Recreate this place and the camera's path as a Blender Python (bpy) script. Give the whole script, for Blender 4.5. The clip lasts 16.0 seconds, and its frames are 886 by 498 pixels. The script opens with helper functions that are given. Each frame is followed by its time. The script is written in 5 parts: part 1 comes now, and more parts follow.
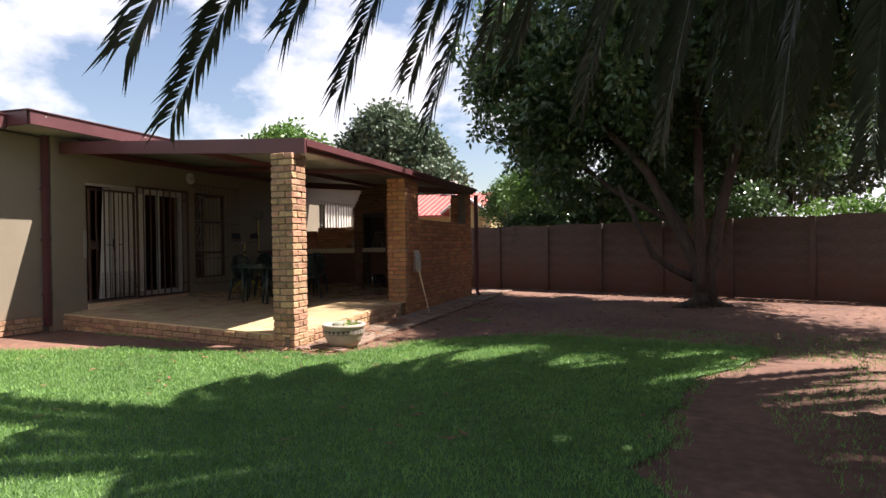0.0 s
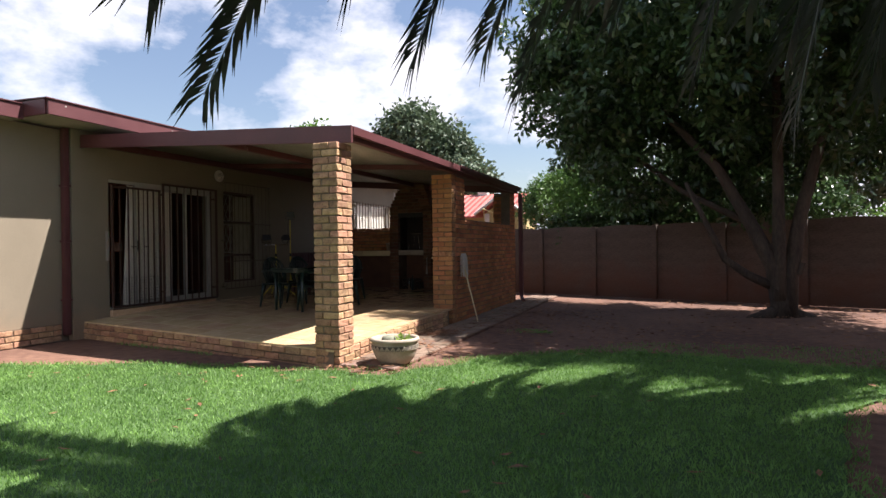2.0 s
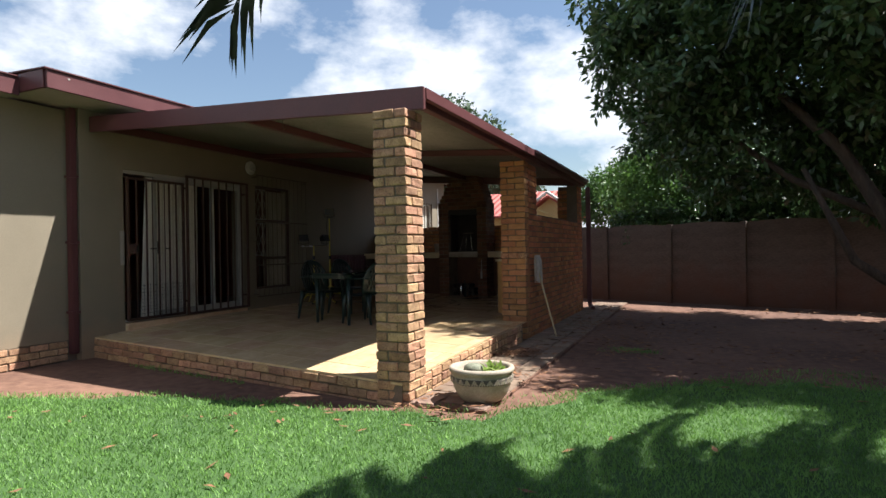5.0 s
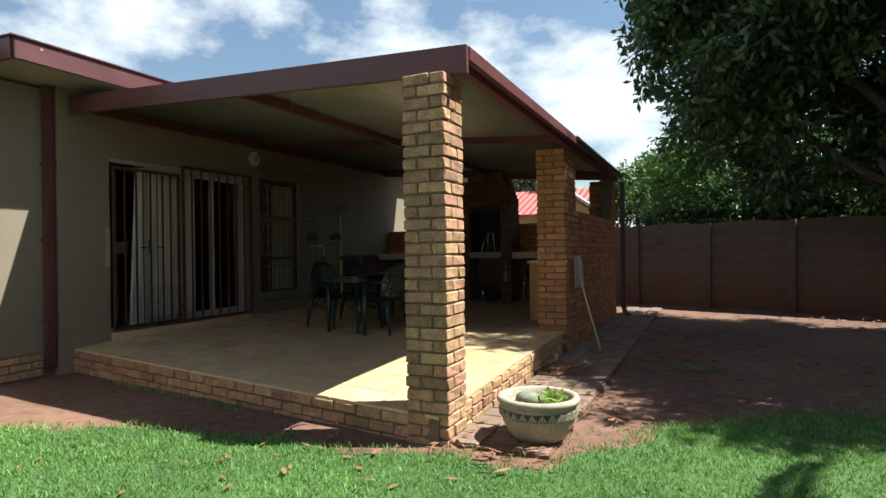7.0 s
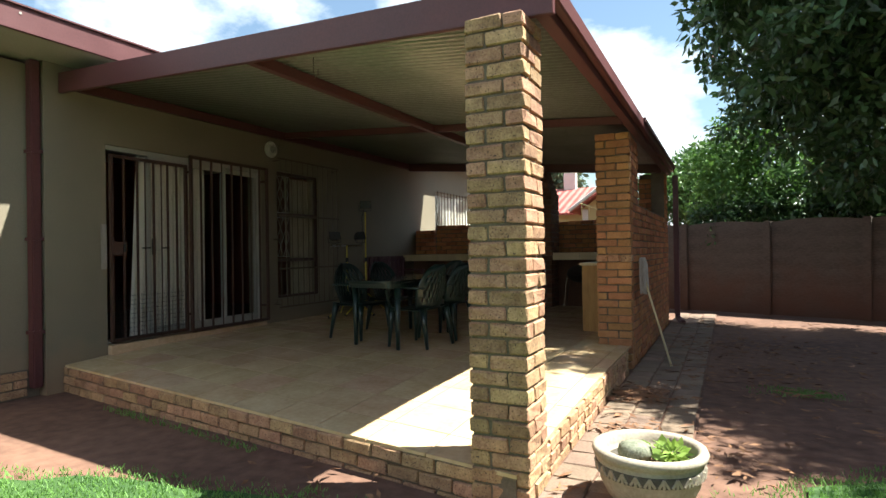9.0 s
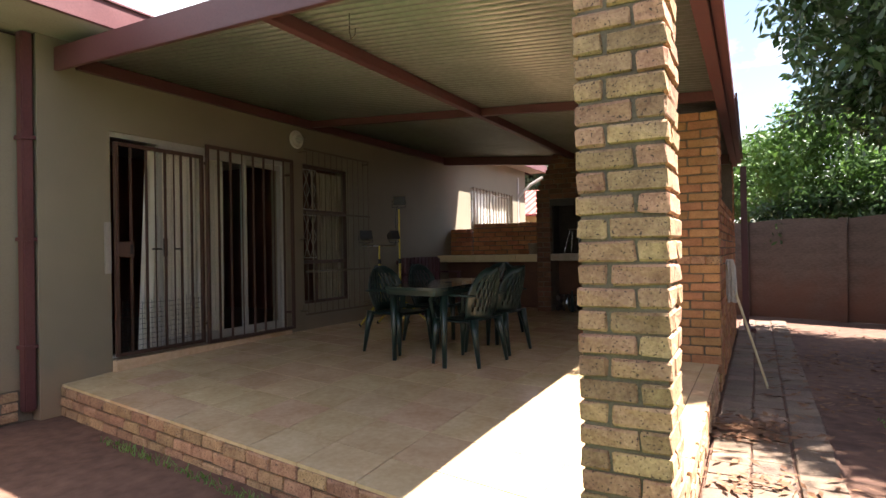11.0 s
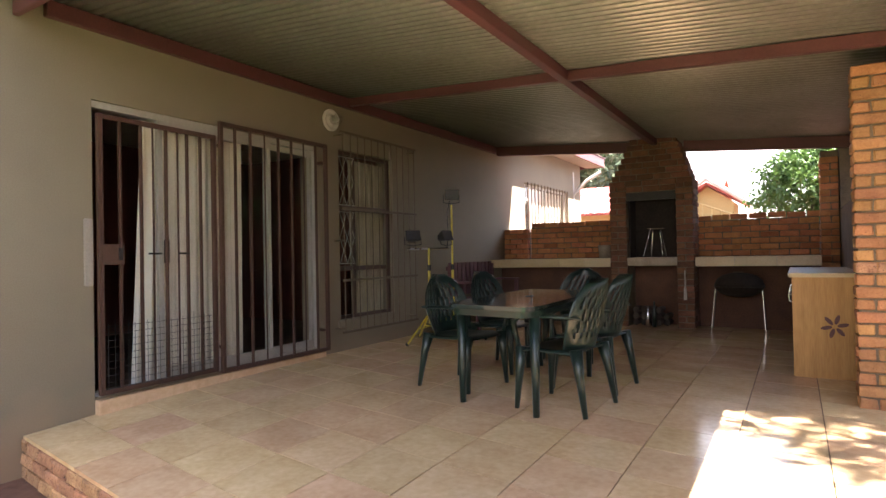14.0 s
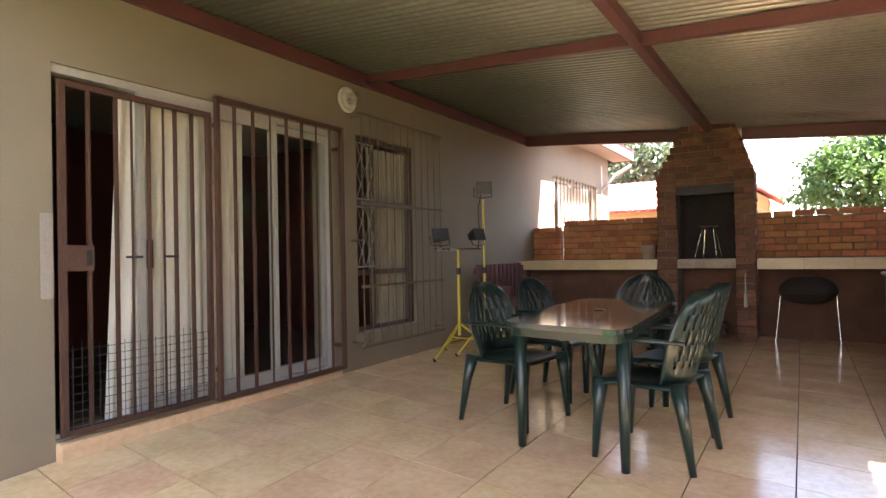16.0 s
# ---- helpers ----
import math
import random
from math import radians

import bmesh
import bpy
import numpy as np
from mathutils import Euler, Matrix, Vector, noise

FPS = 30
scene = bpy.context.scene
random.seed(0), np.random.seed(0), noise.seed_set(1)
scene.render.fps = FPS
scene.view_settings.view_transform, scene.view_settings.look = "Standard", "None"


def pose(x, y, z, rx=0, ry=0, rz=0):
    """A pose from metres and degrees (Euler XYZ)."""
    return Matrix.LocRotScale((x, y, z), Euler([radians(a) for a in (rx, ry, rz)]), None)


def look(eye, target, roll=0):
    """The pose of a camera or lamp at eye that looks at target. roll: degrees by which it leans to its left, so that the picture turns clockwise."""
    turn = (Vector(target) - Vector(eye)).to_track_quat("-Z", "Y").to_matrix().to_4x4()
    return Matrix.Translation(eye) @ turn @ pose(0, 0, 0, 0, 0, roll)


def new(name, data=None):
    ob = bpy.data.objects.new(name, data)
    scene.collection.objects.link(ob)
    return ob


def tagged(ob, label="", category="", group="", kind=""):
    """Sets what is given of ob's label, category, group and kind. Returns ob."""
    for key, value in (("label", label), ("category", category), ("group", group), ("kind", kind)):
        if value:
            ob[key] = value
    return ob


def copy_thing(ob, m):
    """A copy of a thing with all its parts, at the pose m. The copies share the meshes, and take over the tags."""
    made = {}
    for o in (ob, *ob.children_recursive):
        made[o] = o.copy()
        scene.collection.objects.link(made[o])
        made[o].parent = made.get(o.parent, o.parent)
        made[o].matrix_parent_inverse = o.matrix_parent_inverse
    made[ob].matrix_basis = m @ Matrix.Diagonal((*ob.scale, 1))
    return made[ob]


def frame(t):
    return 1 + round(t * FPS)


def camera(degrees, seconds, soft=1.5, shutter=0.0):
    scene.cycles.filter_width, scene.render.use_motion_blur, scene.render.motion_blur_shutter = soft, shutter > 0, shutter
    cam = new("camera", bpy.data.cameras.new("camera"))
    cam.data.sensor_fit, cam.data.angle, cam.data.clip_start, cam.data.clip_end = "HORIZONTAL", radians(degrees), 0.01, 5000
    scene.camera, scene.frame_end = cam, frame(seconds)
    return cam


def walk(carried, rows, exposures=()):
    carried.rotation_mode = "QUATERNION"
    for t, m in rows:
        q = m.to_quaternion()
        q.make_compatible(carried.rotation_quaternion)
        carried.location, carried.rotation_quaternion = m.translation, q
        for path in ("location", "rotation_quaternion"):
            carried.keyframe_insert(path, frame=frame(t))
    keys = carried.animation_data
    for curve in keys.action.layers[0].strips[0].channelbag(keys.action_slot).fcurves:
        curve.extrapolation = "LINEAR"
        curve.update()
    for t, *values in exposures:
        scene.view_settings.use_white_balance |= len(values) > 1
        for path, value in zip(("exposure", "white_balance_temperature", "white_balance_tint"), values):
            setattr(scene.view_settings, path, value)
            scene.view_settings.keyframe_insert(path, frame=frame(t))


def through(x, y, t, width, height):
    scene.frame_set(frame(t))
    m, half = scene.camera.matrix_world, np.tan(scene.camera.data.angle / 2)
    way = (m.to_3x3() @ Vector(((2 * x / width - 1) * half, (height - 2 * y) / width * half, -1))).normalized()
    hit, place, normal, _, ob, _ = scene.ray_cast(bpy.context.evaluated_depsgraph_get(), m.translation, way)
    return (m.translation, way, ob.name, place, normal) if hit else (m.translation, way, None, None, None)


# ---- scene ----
cam = camera(74.1, 16.0)
PATH = [
    (0, (-0.203, 0.186, 1.325), (-0.862, 2.075, 1.312), -0.9),
    (0.5, (-0.421, 0.349, 1.315), (-1.093, 2.233, 1.305), -0.9),
    (1, (-0.629, 0.542, 1.303), (-1.317, 2.42, 1.299), -1.0),
    (1.5, (-0.822, 0.737, 1.334), (-1.529, 2.608, 1.326), -0.8),
    (2, (-1.018, 0.953, 1.335), (-1.743, 2.817, 1.331), -0.8),
    (2.5, (-1.212, 1.175, 1.311), (-1.951, 3.033, 1.31), -0.9),
    (3, (-1.433, 1.419, 1.315), (-2.189, 3.27, 1.315), -0.9),
    (3.5, (-1.629, 1.636, 1.325), (-2.406, 3.479, 1.324), -0.7),
    (4, (-1.825, 1.82, 1.328), (-2.616, 3.658, 1.328), -0.8),
    (6.5, (-2.74, 2.872, 1.318), (-3.564, 4.695, 1.326), -1.0),
    (7, (-2.894, 3.061, 1.323), (-3.722, 4.882, 1.33), -0.9),
    (7.5, (-3.093, 3.28, 1.33), (-3.927, 5.098, 1.337), -1.0),
    (8, (-3.265, 3.452, 1.32), (-4.104, 5.268, 1.329), -1.0),
    (8.5, (-3.44, 3.676, 1.323), (-4.295, 5.484, 1.333), -0.9),
    (9, (-3.608, 3.857, 1.329), (-4.484, 5.655, 1.339), -0.9),
    (11.5, (-4.424, 4.741, 1.35), (-5.385, 6.495, 1.364), -1.0),
    (12, (-4.586, 4.925, 1.345), (-5.563, 6.67, 1.363), -1.0),
    (12.5, (-4.761, 5.089, 1.368), (-5.756, 6.824, 1.381), -0.9),
    (13, (-4.946, 5.259, 1.38), (-5.964, 6.98, 1.392), -0.8),
    (13.5, (-5.116, 5.436, 1.387), (-6.143, 7.153, 1.401), -0.9),
    (14, (-5.295, 5.623, 1.37), (-6.325, 7.337, 1.392), -1.1),
    (14.5, (-5.453, 5.797, 1.403), (-6.49, 7.507, 1.415), -0.9),
    (15, (-5.657, 5.957, 1.396), (-6.696, 7.666, 1.413), -1.0),
    (15.5, (-5.833, 6.102, 1.406), (-6.876, 7.809, 1.423), -1.0),
    (16, (-6.001, 6.26, 1.407), (-7.046, 7.965, 1.425), -1.1),
]
EXPOSURES = [(0, 1.58, 6500, 19), (4, 1.35, 6100, 14), (7, 1.33, 6150, 4), (9, 1.9, 6200, 2), (11.5, 2.68, 6600, 19), (13, 3.25, 6750, 20), (14.5, 3.86, 6750, 21), (16, 4.25, 6700, 21)]
walk(cam, [(t, look(eye, target, roll)) for t, eye, target, roll in PATH], EXPOSURES)

# ---- sky and sun ----
TO_SUN = Vector((0.545, 0.24, 1.0)).normalized()
world = bpy.data.worlds.new("sky")
scene.world = world
world.use_nodes = True
wn, wl = world.node_tree.nodes, world.node_tree.links
wn.clear()
sky = wn.new("ShaderNodeTexSky")
sky.sky_type, sky.sun_disc = "NISHITA", False
sky.sun_elevation = math.asin(TO_SUN.z)
sky.sun_rotation = math.atan2(TO_SUN.x, TO_SUN.y)
sky.air_density, sky.dust_density, sky.ozone_density = 1.3, 0.7, 2.2
wco = wn.new("ShaderNodeTexCoord")
wmap = wn.new("ShaderNodeMapping")
wmap.inputs["Scale"].default_value = (1.5, 1.5, 2.7)
wmap.inputs["Location"].default_value = (0.35, 0.1, 0.0)
wnoise = wn.new("ShaderNodeTexNoise")
wnoise.inputs["Scale"].default_value, wnoise.inputs["Detail"].default_value = 1.9, 8.0
wnoise.inputs["Roughness"].default_value = 0.58
wramp = wn.new("ShaderNodeValToRGB")
wramp.color_ramp.elements[0].color = (0.05, 0.05, 0.05, 1)
wramp.color_ramp.elements[0].position, wramp.color_ramp.elements[1].position = 0.455, 0.575
wmix = wn.new("ShaderNodeMix")
wmix.data_type = "RGBA"
wmix.inputs["B"].default_value = (8.6, 8.75, 9.0, 1)
wback = wn.new("ShaderNodeBackground")
wback.inputs["Strength"].default_value = 0.050
wout = wn.new("ShaderNodeOutputWorld")
wl.new(wco.outputs["Generated"], wmap.inputs["Vector"])
wl.new(wmap.outputs["Vector"], wnoise.inputs["Vector"])
# the cloud layer closes up towards the horizon, where it is seen edge-on
wsep, wthin = wn.new("ShaderNodeSeparateXYZ"), wn.new("ShaderNodeMath")
wthin.operation = "MULTIPLY_ADD"
wthin.inputs[1].default_value = -0.17
wsum = wn.new("ShaderNodeMath")
wsum.inputs[1].default_value = 0.05
wl.new(wco.outputs["Generated"], wsep.inputs["Vector"])
wl.new(wsep.outputs["Z"], wthin.inputs[0])
wl.new(wnoise.outputs["Fac"], wthin.inputs[2])
wl.new(wthin.outputs[0], wsum.inputs[0])
wl.new(wsum.outputs[0], wramp.inputs["Fac"])
wl.new(wramp.outputs["Color"], wmix.inputs["Factor"])
wl.new(sky.outputs["Color"], wmix.inputs["A"])
wl.new(wmix.outputs["Result"], wback.inputs["Color"])
wl.new(wback.outputs["Background"], wout.inputs["Surface"])
sun = new("sun", bpy.data.lights.new("sun", "SUN"))
sun.data.energy, sun.data.angle, sun.data.color = 5.0, radians(0.53), (1.0, 0.95, 0.87)
sun.matrix_world = look(TO_SUN * 40, (0, 0, 0))


# ---- materials ----
def material(name, dark, light, rough=0.8, metal=0.0, scale=3.0, fine=40.0, bump=0.2, vary=0.0, speck=None, speck_at=0.62,
             bump_dist=0.01, spec=0.5, stretch=(1, 1, 1), coords="Object", rough_vary=0.1, through=0.0, hue=(0.488, 0.512)):
    """A surface between two colours at two scales of noise, with relief; vary: random lightness per piece."""
    m = bpy.data.materials.new(name)
    m.use_nodes = True
    n, k = m.node_tree.nodes, m.node_tree.links
    p = n["Principled BSDF"]
    co, mp = n.new("ShaderNodeTexCoord"), n.new("ShaderNodeMapping")
    mp.inputs["Scale"].default_value = stretch
    k.new(co.outputs[coords], mp.inputs["Vector"])
    if vary:
        info = n.new("ShaderNodeObjectInfo")
        shift = n.new("ShaderNodeVectorMath")
        shift.operation = "MULTIPLY_ADD"
        comb = n.new("ShaderNodeCombineXYZ")
        for a in ("X", "Y", "Z"):
            k.new(info.outputs["Random"], comb.inputs[a])
        shift.inputs[1].default_value = (37.0, 53.0, 71.0)
        k.new(comb.outputs["Vector"], shift.inputs[0])
        k.new(mp.outputs["Vector"], shift.inputs[2])
        vec = shift.outputs["Vector"]
    else:
        vec = mp.outputs["Vector"]
    big, small = n.new("ShaderNodeTexNoise"), n.new("ShaderNodeTexNoise")
    for t, s, d in ((big, scale, 5.0), (small, fine, 6.0)):
        t.inputs["Scale"].default_value, t.inputs["Detail"].default_value = s, d
        k.new(vec, t.inputs["Vector"])
    add = n.new("ShaderNodeMath")
    add.operation = "MULTIPLY_ADD"
    add.inputs[1].default_value = 0.45
    k.new(small.outputs["Fac"], add.inputs[0])
    half = n.new("ShaderNodeMath")
    half.operation = "MULTIPLY"
    half.inputs[1].default_value = 0.55
    k.new(big.outputs["Fac"], half.inputs[0])
    k.new(half.outputs[0], add.inputs[2])
    ramp = n.new("ShaderNodeMapRange")
    ramp.inputs["From Min"].default_value, ramp.inputs["From Max"].default_value = 0.34, 0.66
    k.new(add.outputs[0], ramp.inputs["Value"])
    mix = n.new("ShaderNodeMix")
    mix.data_type = "RGBA"
    mix.inputs["A"].default_value, mix.inputs["B"].default_value = (*dark, 1), (*light, 1)
    k.new(ramp.outputs["Result"], mix.inputs["Factor"])
    colour = mix.outputs["Result"]
    if vary:
        hsv = n.new("ShaderNodeHueSaturation")
        mr = n.new("ShaderNodeMapRange")
        mr.inputs["To Min"].default_value, mr.inputs["To Max"].default_value = 1 - vary, 1 + vary
        k.new(info.outputs["Random"], mr.inputs["Value"])
        k.new(mr.outputs["Result"], hsv.inputs["Value"])
        mr2 = n.new("ShaderNodeMapRange")
        mr2.inputs["To Min"].default_value, mr2.inputs["To Max"].default_value = hue
        frac = n.new("ShaderNodeMath")
        frac.operation = "FRACT"
        mul = n.new("ShaderNodeMath")
        mul.operation = "MULTIPLY"
        mul.inputs[1].default_value = 7.31
        k.new(info.outputs["Random"], mul.inputs[0])
        k.new(mul.outputs[0], frac.inputs[0])
        k.new(frac.outputs[0], mr2.inputs["Value"])
        k.new(mr2.outputs["Result"], hsv.inputs["Hue"])
        k.new(colour, hsv.inputs["Color"])
        colour = hsv.outputs["Color"]
    if speck:
        sp = n.new("ShaderNodeTexNoise")
        sp.inputs["Scale"].default_value, sp.inputs["Detail"].default_value = fine * 1.4, 3.0
        k.new(vec, sp.inputs["Vector"])
        sr = n.new("ShaderNodeMapRange")
        sr.inputs["From Min"].default_value, sr.inputs["From Max"].default_value = speck_at, speck_at + 0.06
        k.new(sp.outputs["Fac"], sr.inputs["Value"])
        sm = n.new("ShaderNodeMix")
        sm.data_type = "RGBA"
        sm.inputs["B"].default_value = (*speck, 1)
        k.new(colour, sm.inputs["A"])
        k.new(sr.outputs["Result"], sm.inputs["Factor"])
        colour = sm.outputs["Result"]
    k.new(colour, p.inputs["Base Color"])
    rr = n.new("ShaderNodeMapRange")
    rr.inputs["To Min"].default_value, rr.inputs["To Max"].default_value = max(0.02, rough - rough_vary), min(1, rough + rough_vary)
    k.new(big.outputs["Fac"], rr.inputs["Value"])
    k.new(rr.outputs["Result"], p.inputs["Roughness"])
    p.inputs["Metallic"].default_value = metal
    p.inputs["Specular IOR Level"].default_value = spec
    if bump:
        b = n.new("ShaderNodeBump")
        b.inputs["Strength"].default_value, b.inputs["Distance"].default_value = bump, bump_dist
        k.new(add.outputs[0], b.inputs["Height"])
        k.new(b.outputs["Normal"], p.inputs["Normal"])
    if through:
        tr, ms = n.new("ShaderNodeBsdfTranslucent"), n.new("ShaderNodeMixShader")
        k.new(colour, tr.inputs["Color"])
        ms.inputs["Fac"].default_value = through
        k.new(p.outputs["BSDF"], ms.inputs[1])
        k.new(tr.outputs["BSDF"], ms.inputs[2])
        k.new(ms.outputs["Shader"], n["Material Output"].inputs["Surface"])
    return m


def glass_material(name, tint):
    m = bpy.data.materials.new(name)
    m.use_nodes = True
    n, k = m.node_tree.nodes, m.node_tree.links
    n.remove(n["Principled BSDF"])
    tr, gl, fr, ms = (n.new("ShaderNodeBsdf" + "Transparent"), n.new("ShaderNodeBsdfGlossy"), n.new("ShaderNodeLayerWeight"), n.new("ShaderNodeMixShader"))
    tr.inputs["Color"].default_value = (*tint, 1)
    gl.inputs["Roughness"].default_value = 0.02
    power, gloss = n.new("ShaderNodeMath"), n.new("ShaderNodeMath")
    power.operation, gloss.operation = "POWER", "MULTIPLY_ADD"
    power.inputs[1].default_value = 4.0
    gloss.inputs[1].default_value, gloss.inputs[2].default_value = 0.92, 0.06
    k.new(fr.outputs["Facing"], power.inputs[0])
    k.new(power.outputs[0], gloss.inputs[0])
    k.new(gloss.outputs[0], ms.inputs["Fac"])
    k.new(tr.outputs["BSDF"], ms.inputs[1])
    k.new(gl.outputs["BSDF"], ms.inputs[2])
    k.new(ms.outputs["Shader"], n["Material Output"].inputs["Surface"])
    return m


M_BRICK = material("yellow_clinker_brick", (0.25, 0.135, 0.07), (0.54, 0.34, 0.18), 0.85, scale=13, fine=75, bump=1.0, vary=0.27, speck=(0.07, 0.045, 0.035), speck_at=0.605, hue=(0.48, 0.508))
M_RED = material("orange_clay_brick", (0.31, 0.12, 0.05), (0.50, 0.215, 0.088), 0.85, scale=9, fine=70, bump=0.5, vary=0.25, speck=(0.12, 0.05, 0.03), speck_at=0.66)
M_TAN = material("tan_clay_brick", (0.30, 0.14, 0.06), (0.46, 0.235, 0.105), 0.85, scale=9, fine=70, bump=0.5, vary=0.2, speck=(0.12, 0.06, 0.035), speck_at=0.66)
M_MORTAR = material("sandy_mortar", (0.105, 0.08, 0.055), (0.20, 0.155, 0.11), 0.95, scale=6, fine=90, bump=0.6)
M_PLASTER = material("cream_plaster_paint", (0.198, 0.165, 0.114), (0.252, 0.213, 0.150), 0.75, scale=1.3, fine=120, bump=0.25, bump_dist=0.004)
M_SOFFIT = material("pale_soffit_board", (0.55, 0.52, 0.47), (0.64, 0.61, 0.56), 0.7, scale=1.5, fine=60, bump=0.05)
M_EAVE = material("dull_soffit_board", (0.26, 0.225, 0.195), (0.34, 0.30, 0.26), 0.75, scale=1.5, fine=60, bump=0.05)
M_MAROON = material("maroon_painted_steel", (0.085, 0.027, 0.029), (0.125, 0.043, 0.044), 0.5, scale=2.2, fine=60, bump=0.1, bump_dist=0.003)
M_GATE = material("oxide_brown_gate_steel", (0.052, 0.025, 0.018), (0.088, 0.042, 0.029), 0.5, scale=4, fine=60, bump=0.1, bump_dist=0.003)
M_SHEET = material("galvanised_roof_sheet", (0.165, 0.158, 0.142), (0.26, 0.25, 0.228), 0.36, metal=0.35, scale=1.1, fine=22, bump=0.05, bump_dist=0.003, rough_vary=0.05)
M_TILE = material("cream_ceramic_tile", (0.57, 0.385, 0.205), (0.74, 0.545, 0.33), 0.15, scale=3.2, fine=26, bump=0.03, bump_dist=0.002, vary=0.05)
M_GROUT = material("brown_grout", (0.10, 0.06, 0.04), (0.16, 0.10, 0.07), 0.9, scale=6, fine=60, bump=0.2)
M_SOIL = material("red_brown_soil", (0.078, 0.036, 0.023), (0.212, 0.112, 0.072), 0.95, scale=0.55, fine=9, bump=0.8, bump_dist=0.03)
M_LAWN = material("lawn_base", (0.028, 0.07, 0.014), (0.065, 0.13, 0.028), 0.95, scale=0.9, fine=28, bump=1.0, bump_dist=0.03)
M_BLADE = material("grass_blade", (0.095, 0.20, 0.042), (0.225, 0.40, 0.095), 0.55, scale=1.1, fine=7, bump=0, through=0.35)
M_PAVER = material("worn_clay_paver", (0.14, 0.092, 0.064), (0.26, 0.18, 0.126), 0.9, scale=5, fine=60, bump=0.4, vary=0.15)
M_FENCE = material("weathered_concrete", (0.062, 0.048, 0.039), (0.145, 0.116, 0.095), 0.9, scale=1.6, fine=40, bump=0.5, stretch=(0.5, 0.5, 1.6))
M_PLASTIC = material("dark_green_plastic", (0.006, 0.016, 0.014), (0.010, 0.027, 0.023), 0.32, scale=3, fine=70, bump=0.04, bump_dist=0.002)
# paler than the other green plastic: reflected sheen lightened into the base colour
M_TABLETOP = material("worn_green_plastic_top_with_sheen", (0.014, 0.026, 0.025), (0.032, 0.045, 0.044), 0.10, scale=3, fine=12, bump=0.14, bump_dist=0.003, rough_vary=0.06)
M_BARK = material("grey_brown_bark", (0.03, 0.022, 0.016), (0.09, 0.066, 0.048), 0.95, scale=5, fine=30, bump=1.0, bump_dist=0.03, stretch=(1, 1, 0.3))
M_LEAF = material("dark_glossy_leaf", (0.027, 0.06, 0.019), (0.086, 0.155, 0.048), 0.30, scale=1.2, fine=6, bump=0, through=0.28)
M_LEAF2 = material("bright_green_leaf", (0.05, 0.12, 0.02), (0.14, 0.26, 0.05), 0.5, scale=0.9, fine=5, bump=0, through=0.35)
M_LEAF3 = material("grey_green_leaf", (0.05, 0.085, 0.045), (0.11, 0.16, 0.085), 0.6, scale=0.5, fine=3, bump=0, through=0.2)
M_LEAF4 = material("mid_green_leaf", (0.04, 0.09, 0.022), (0.10, 0.19, 0.045), 0.5, scale=0.9, fine=5, bump=0, through=0.3)
M_LEAF5 = material("yellow_green_leaf", (0.19, 0.30, 0.05), (0.34, 0.46, 0.11), 0.5, scale=8, fine=30, bump=0, through=0.35)
M_PALM = material("palm_leaflet", (0.018, 0.034, 0.022), (0.05, 0.078, 0.04), 0.4, scale=1, fine=8, bump=0, through=0.12)
M_DRY = material("dry_leaf", (0.12, 0.05, 0.025), (0.28, 0.14, 0.065), 0.8, scale=5, fine=20, bump=0)
M_GROOVE = material("dark_groove_cement", (0.07, 0.058, 0.045), (0.13, 0.11, 0.085), 0.95, scale=8, fine=70, bump=0.3)
M_CACTUS = material("grey_green_cactus_skin", (0.10, 0.115, 0.07), (0.26, 0.26, 0.19), 0.8, scale=30, fine=90, bump=0.5)
M_CEMENT = material("cast_cement_pot", (0.27, 0.225, 0.165), (0.45, 0.385, 0.30), 0.85, scale=6, fine=60, bump=0.4, bump_dist=0.006)
M_WHITE = material("white_aluminium", (0.36, 0.34, 0.30), (0.44, 0.42, 0.38), 0.4, scale=3, fine=40, bump=0.03)
M_CURTAIN = material("cream_curtain_cloth", (0.78, 0.74, 0.64), (0.88, 0.85, 0.76), 0.9, scale=5, fine=160, bump=0.15, bump_dist=0.003, through=0.2)
M_DULL = material("dull_curtain_cloth", (0.40, 0.35, 0.25), (0.50, 0.44, 0.33), 0.9, scale=5, fine=160, bump=0.15, bump_dist=0.003, through=0.2)
M_DARK = material("sooty_black_steel", (0.012, 0.011, 0.010), (0.03, 0.027, 0.025), 0.6, scale=5, fine=50, bump=0.2)
M_SOOT = material("sooted_brick_lining", (0.015, 0.012, 0.010), (0.04, 0.03, 0.024), 0.95, scale=4, fine=40, bump=0.4)
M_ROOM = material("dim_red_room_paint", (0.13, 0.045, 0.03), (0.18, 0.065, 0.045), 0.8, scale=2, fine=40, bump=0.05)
M_YELLOW = material("yellow_painted_tube", (0.52, 0.40, 0.03), (0.64, 0.50, 0.06), 0.4, scale=6, fine=60, bump=0.05)
M_CHROME = material("bright_steel", (0.55, 0.55, 0.55), (0.7, 0.7, 0.7), 0.25, metal=1.0, scale=5, fine=60, bump=0.02)
M_WOOD = material("orange_pine_board", (0.34, 0.17, 0.045), (0.50, 0.28, 0.09), 0.5, scale=2.0, fine=12, bump=0.15, stretch=(8, 8, 0.7), bump_dist=0.004)
M_BENCH = material("dark_red_bench_slat", (0.075, 0.025, 0.03), (0.13, 0.05, 0.055), 0.55, scale=4, fine=50, bump=0.15)
M_BRAAI = material("smoke_browned_brick", (0.095, 0.046, 0.028), (0.21, 0.096, 0.05), 0.88, scale=7, fine=60, bump=0.5, vary=0.3)
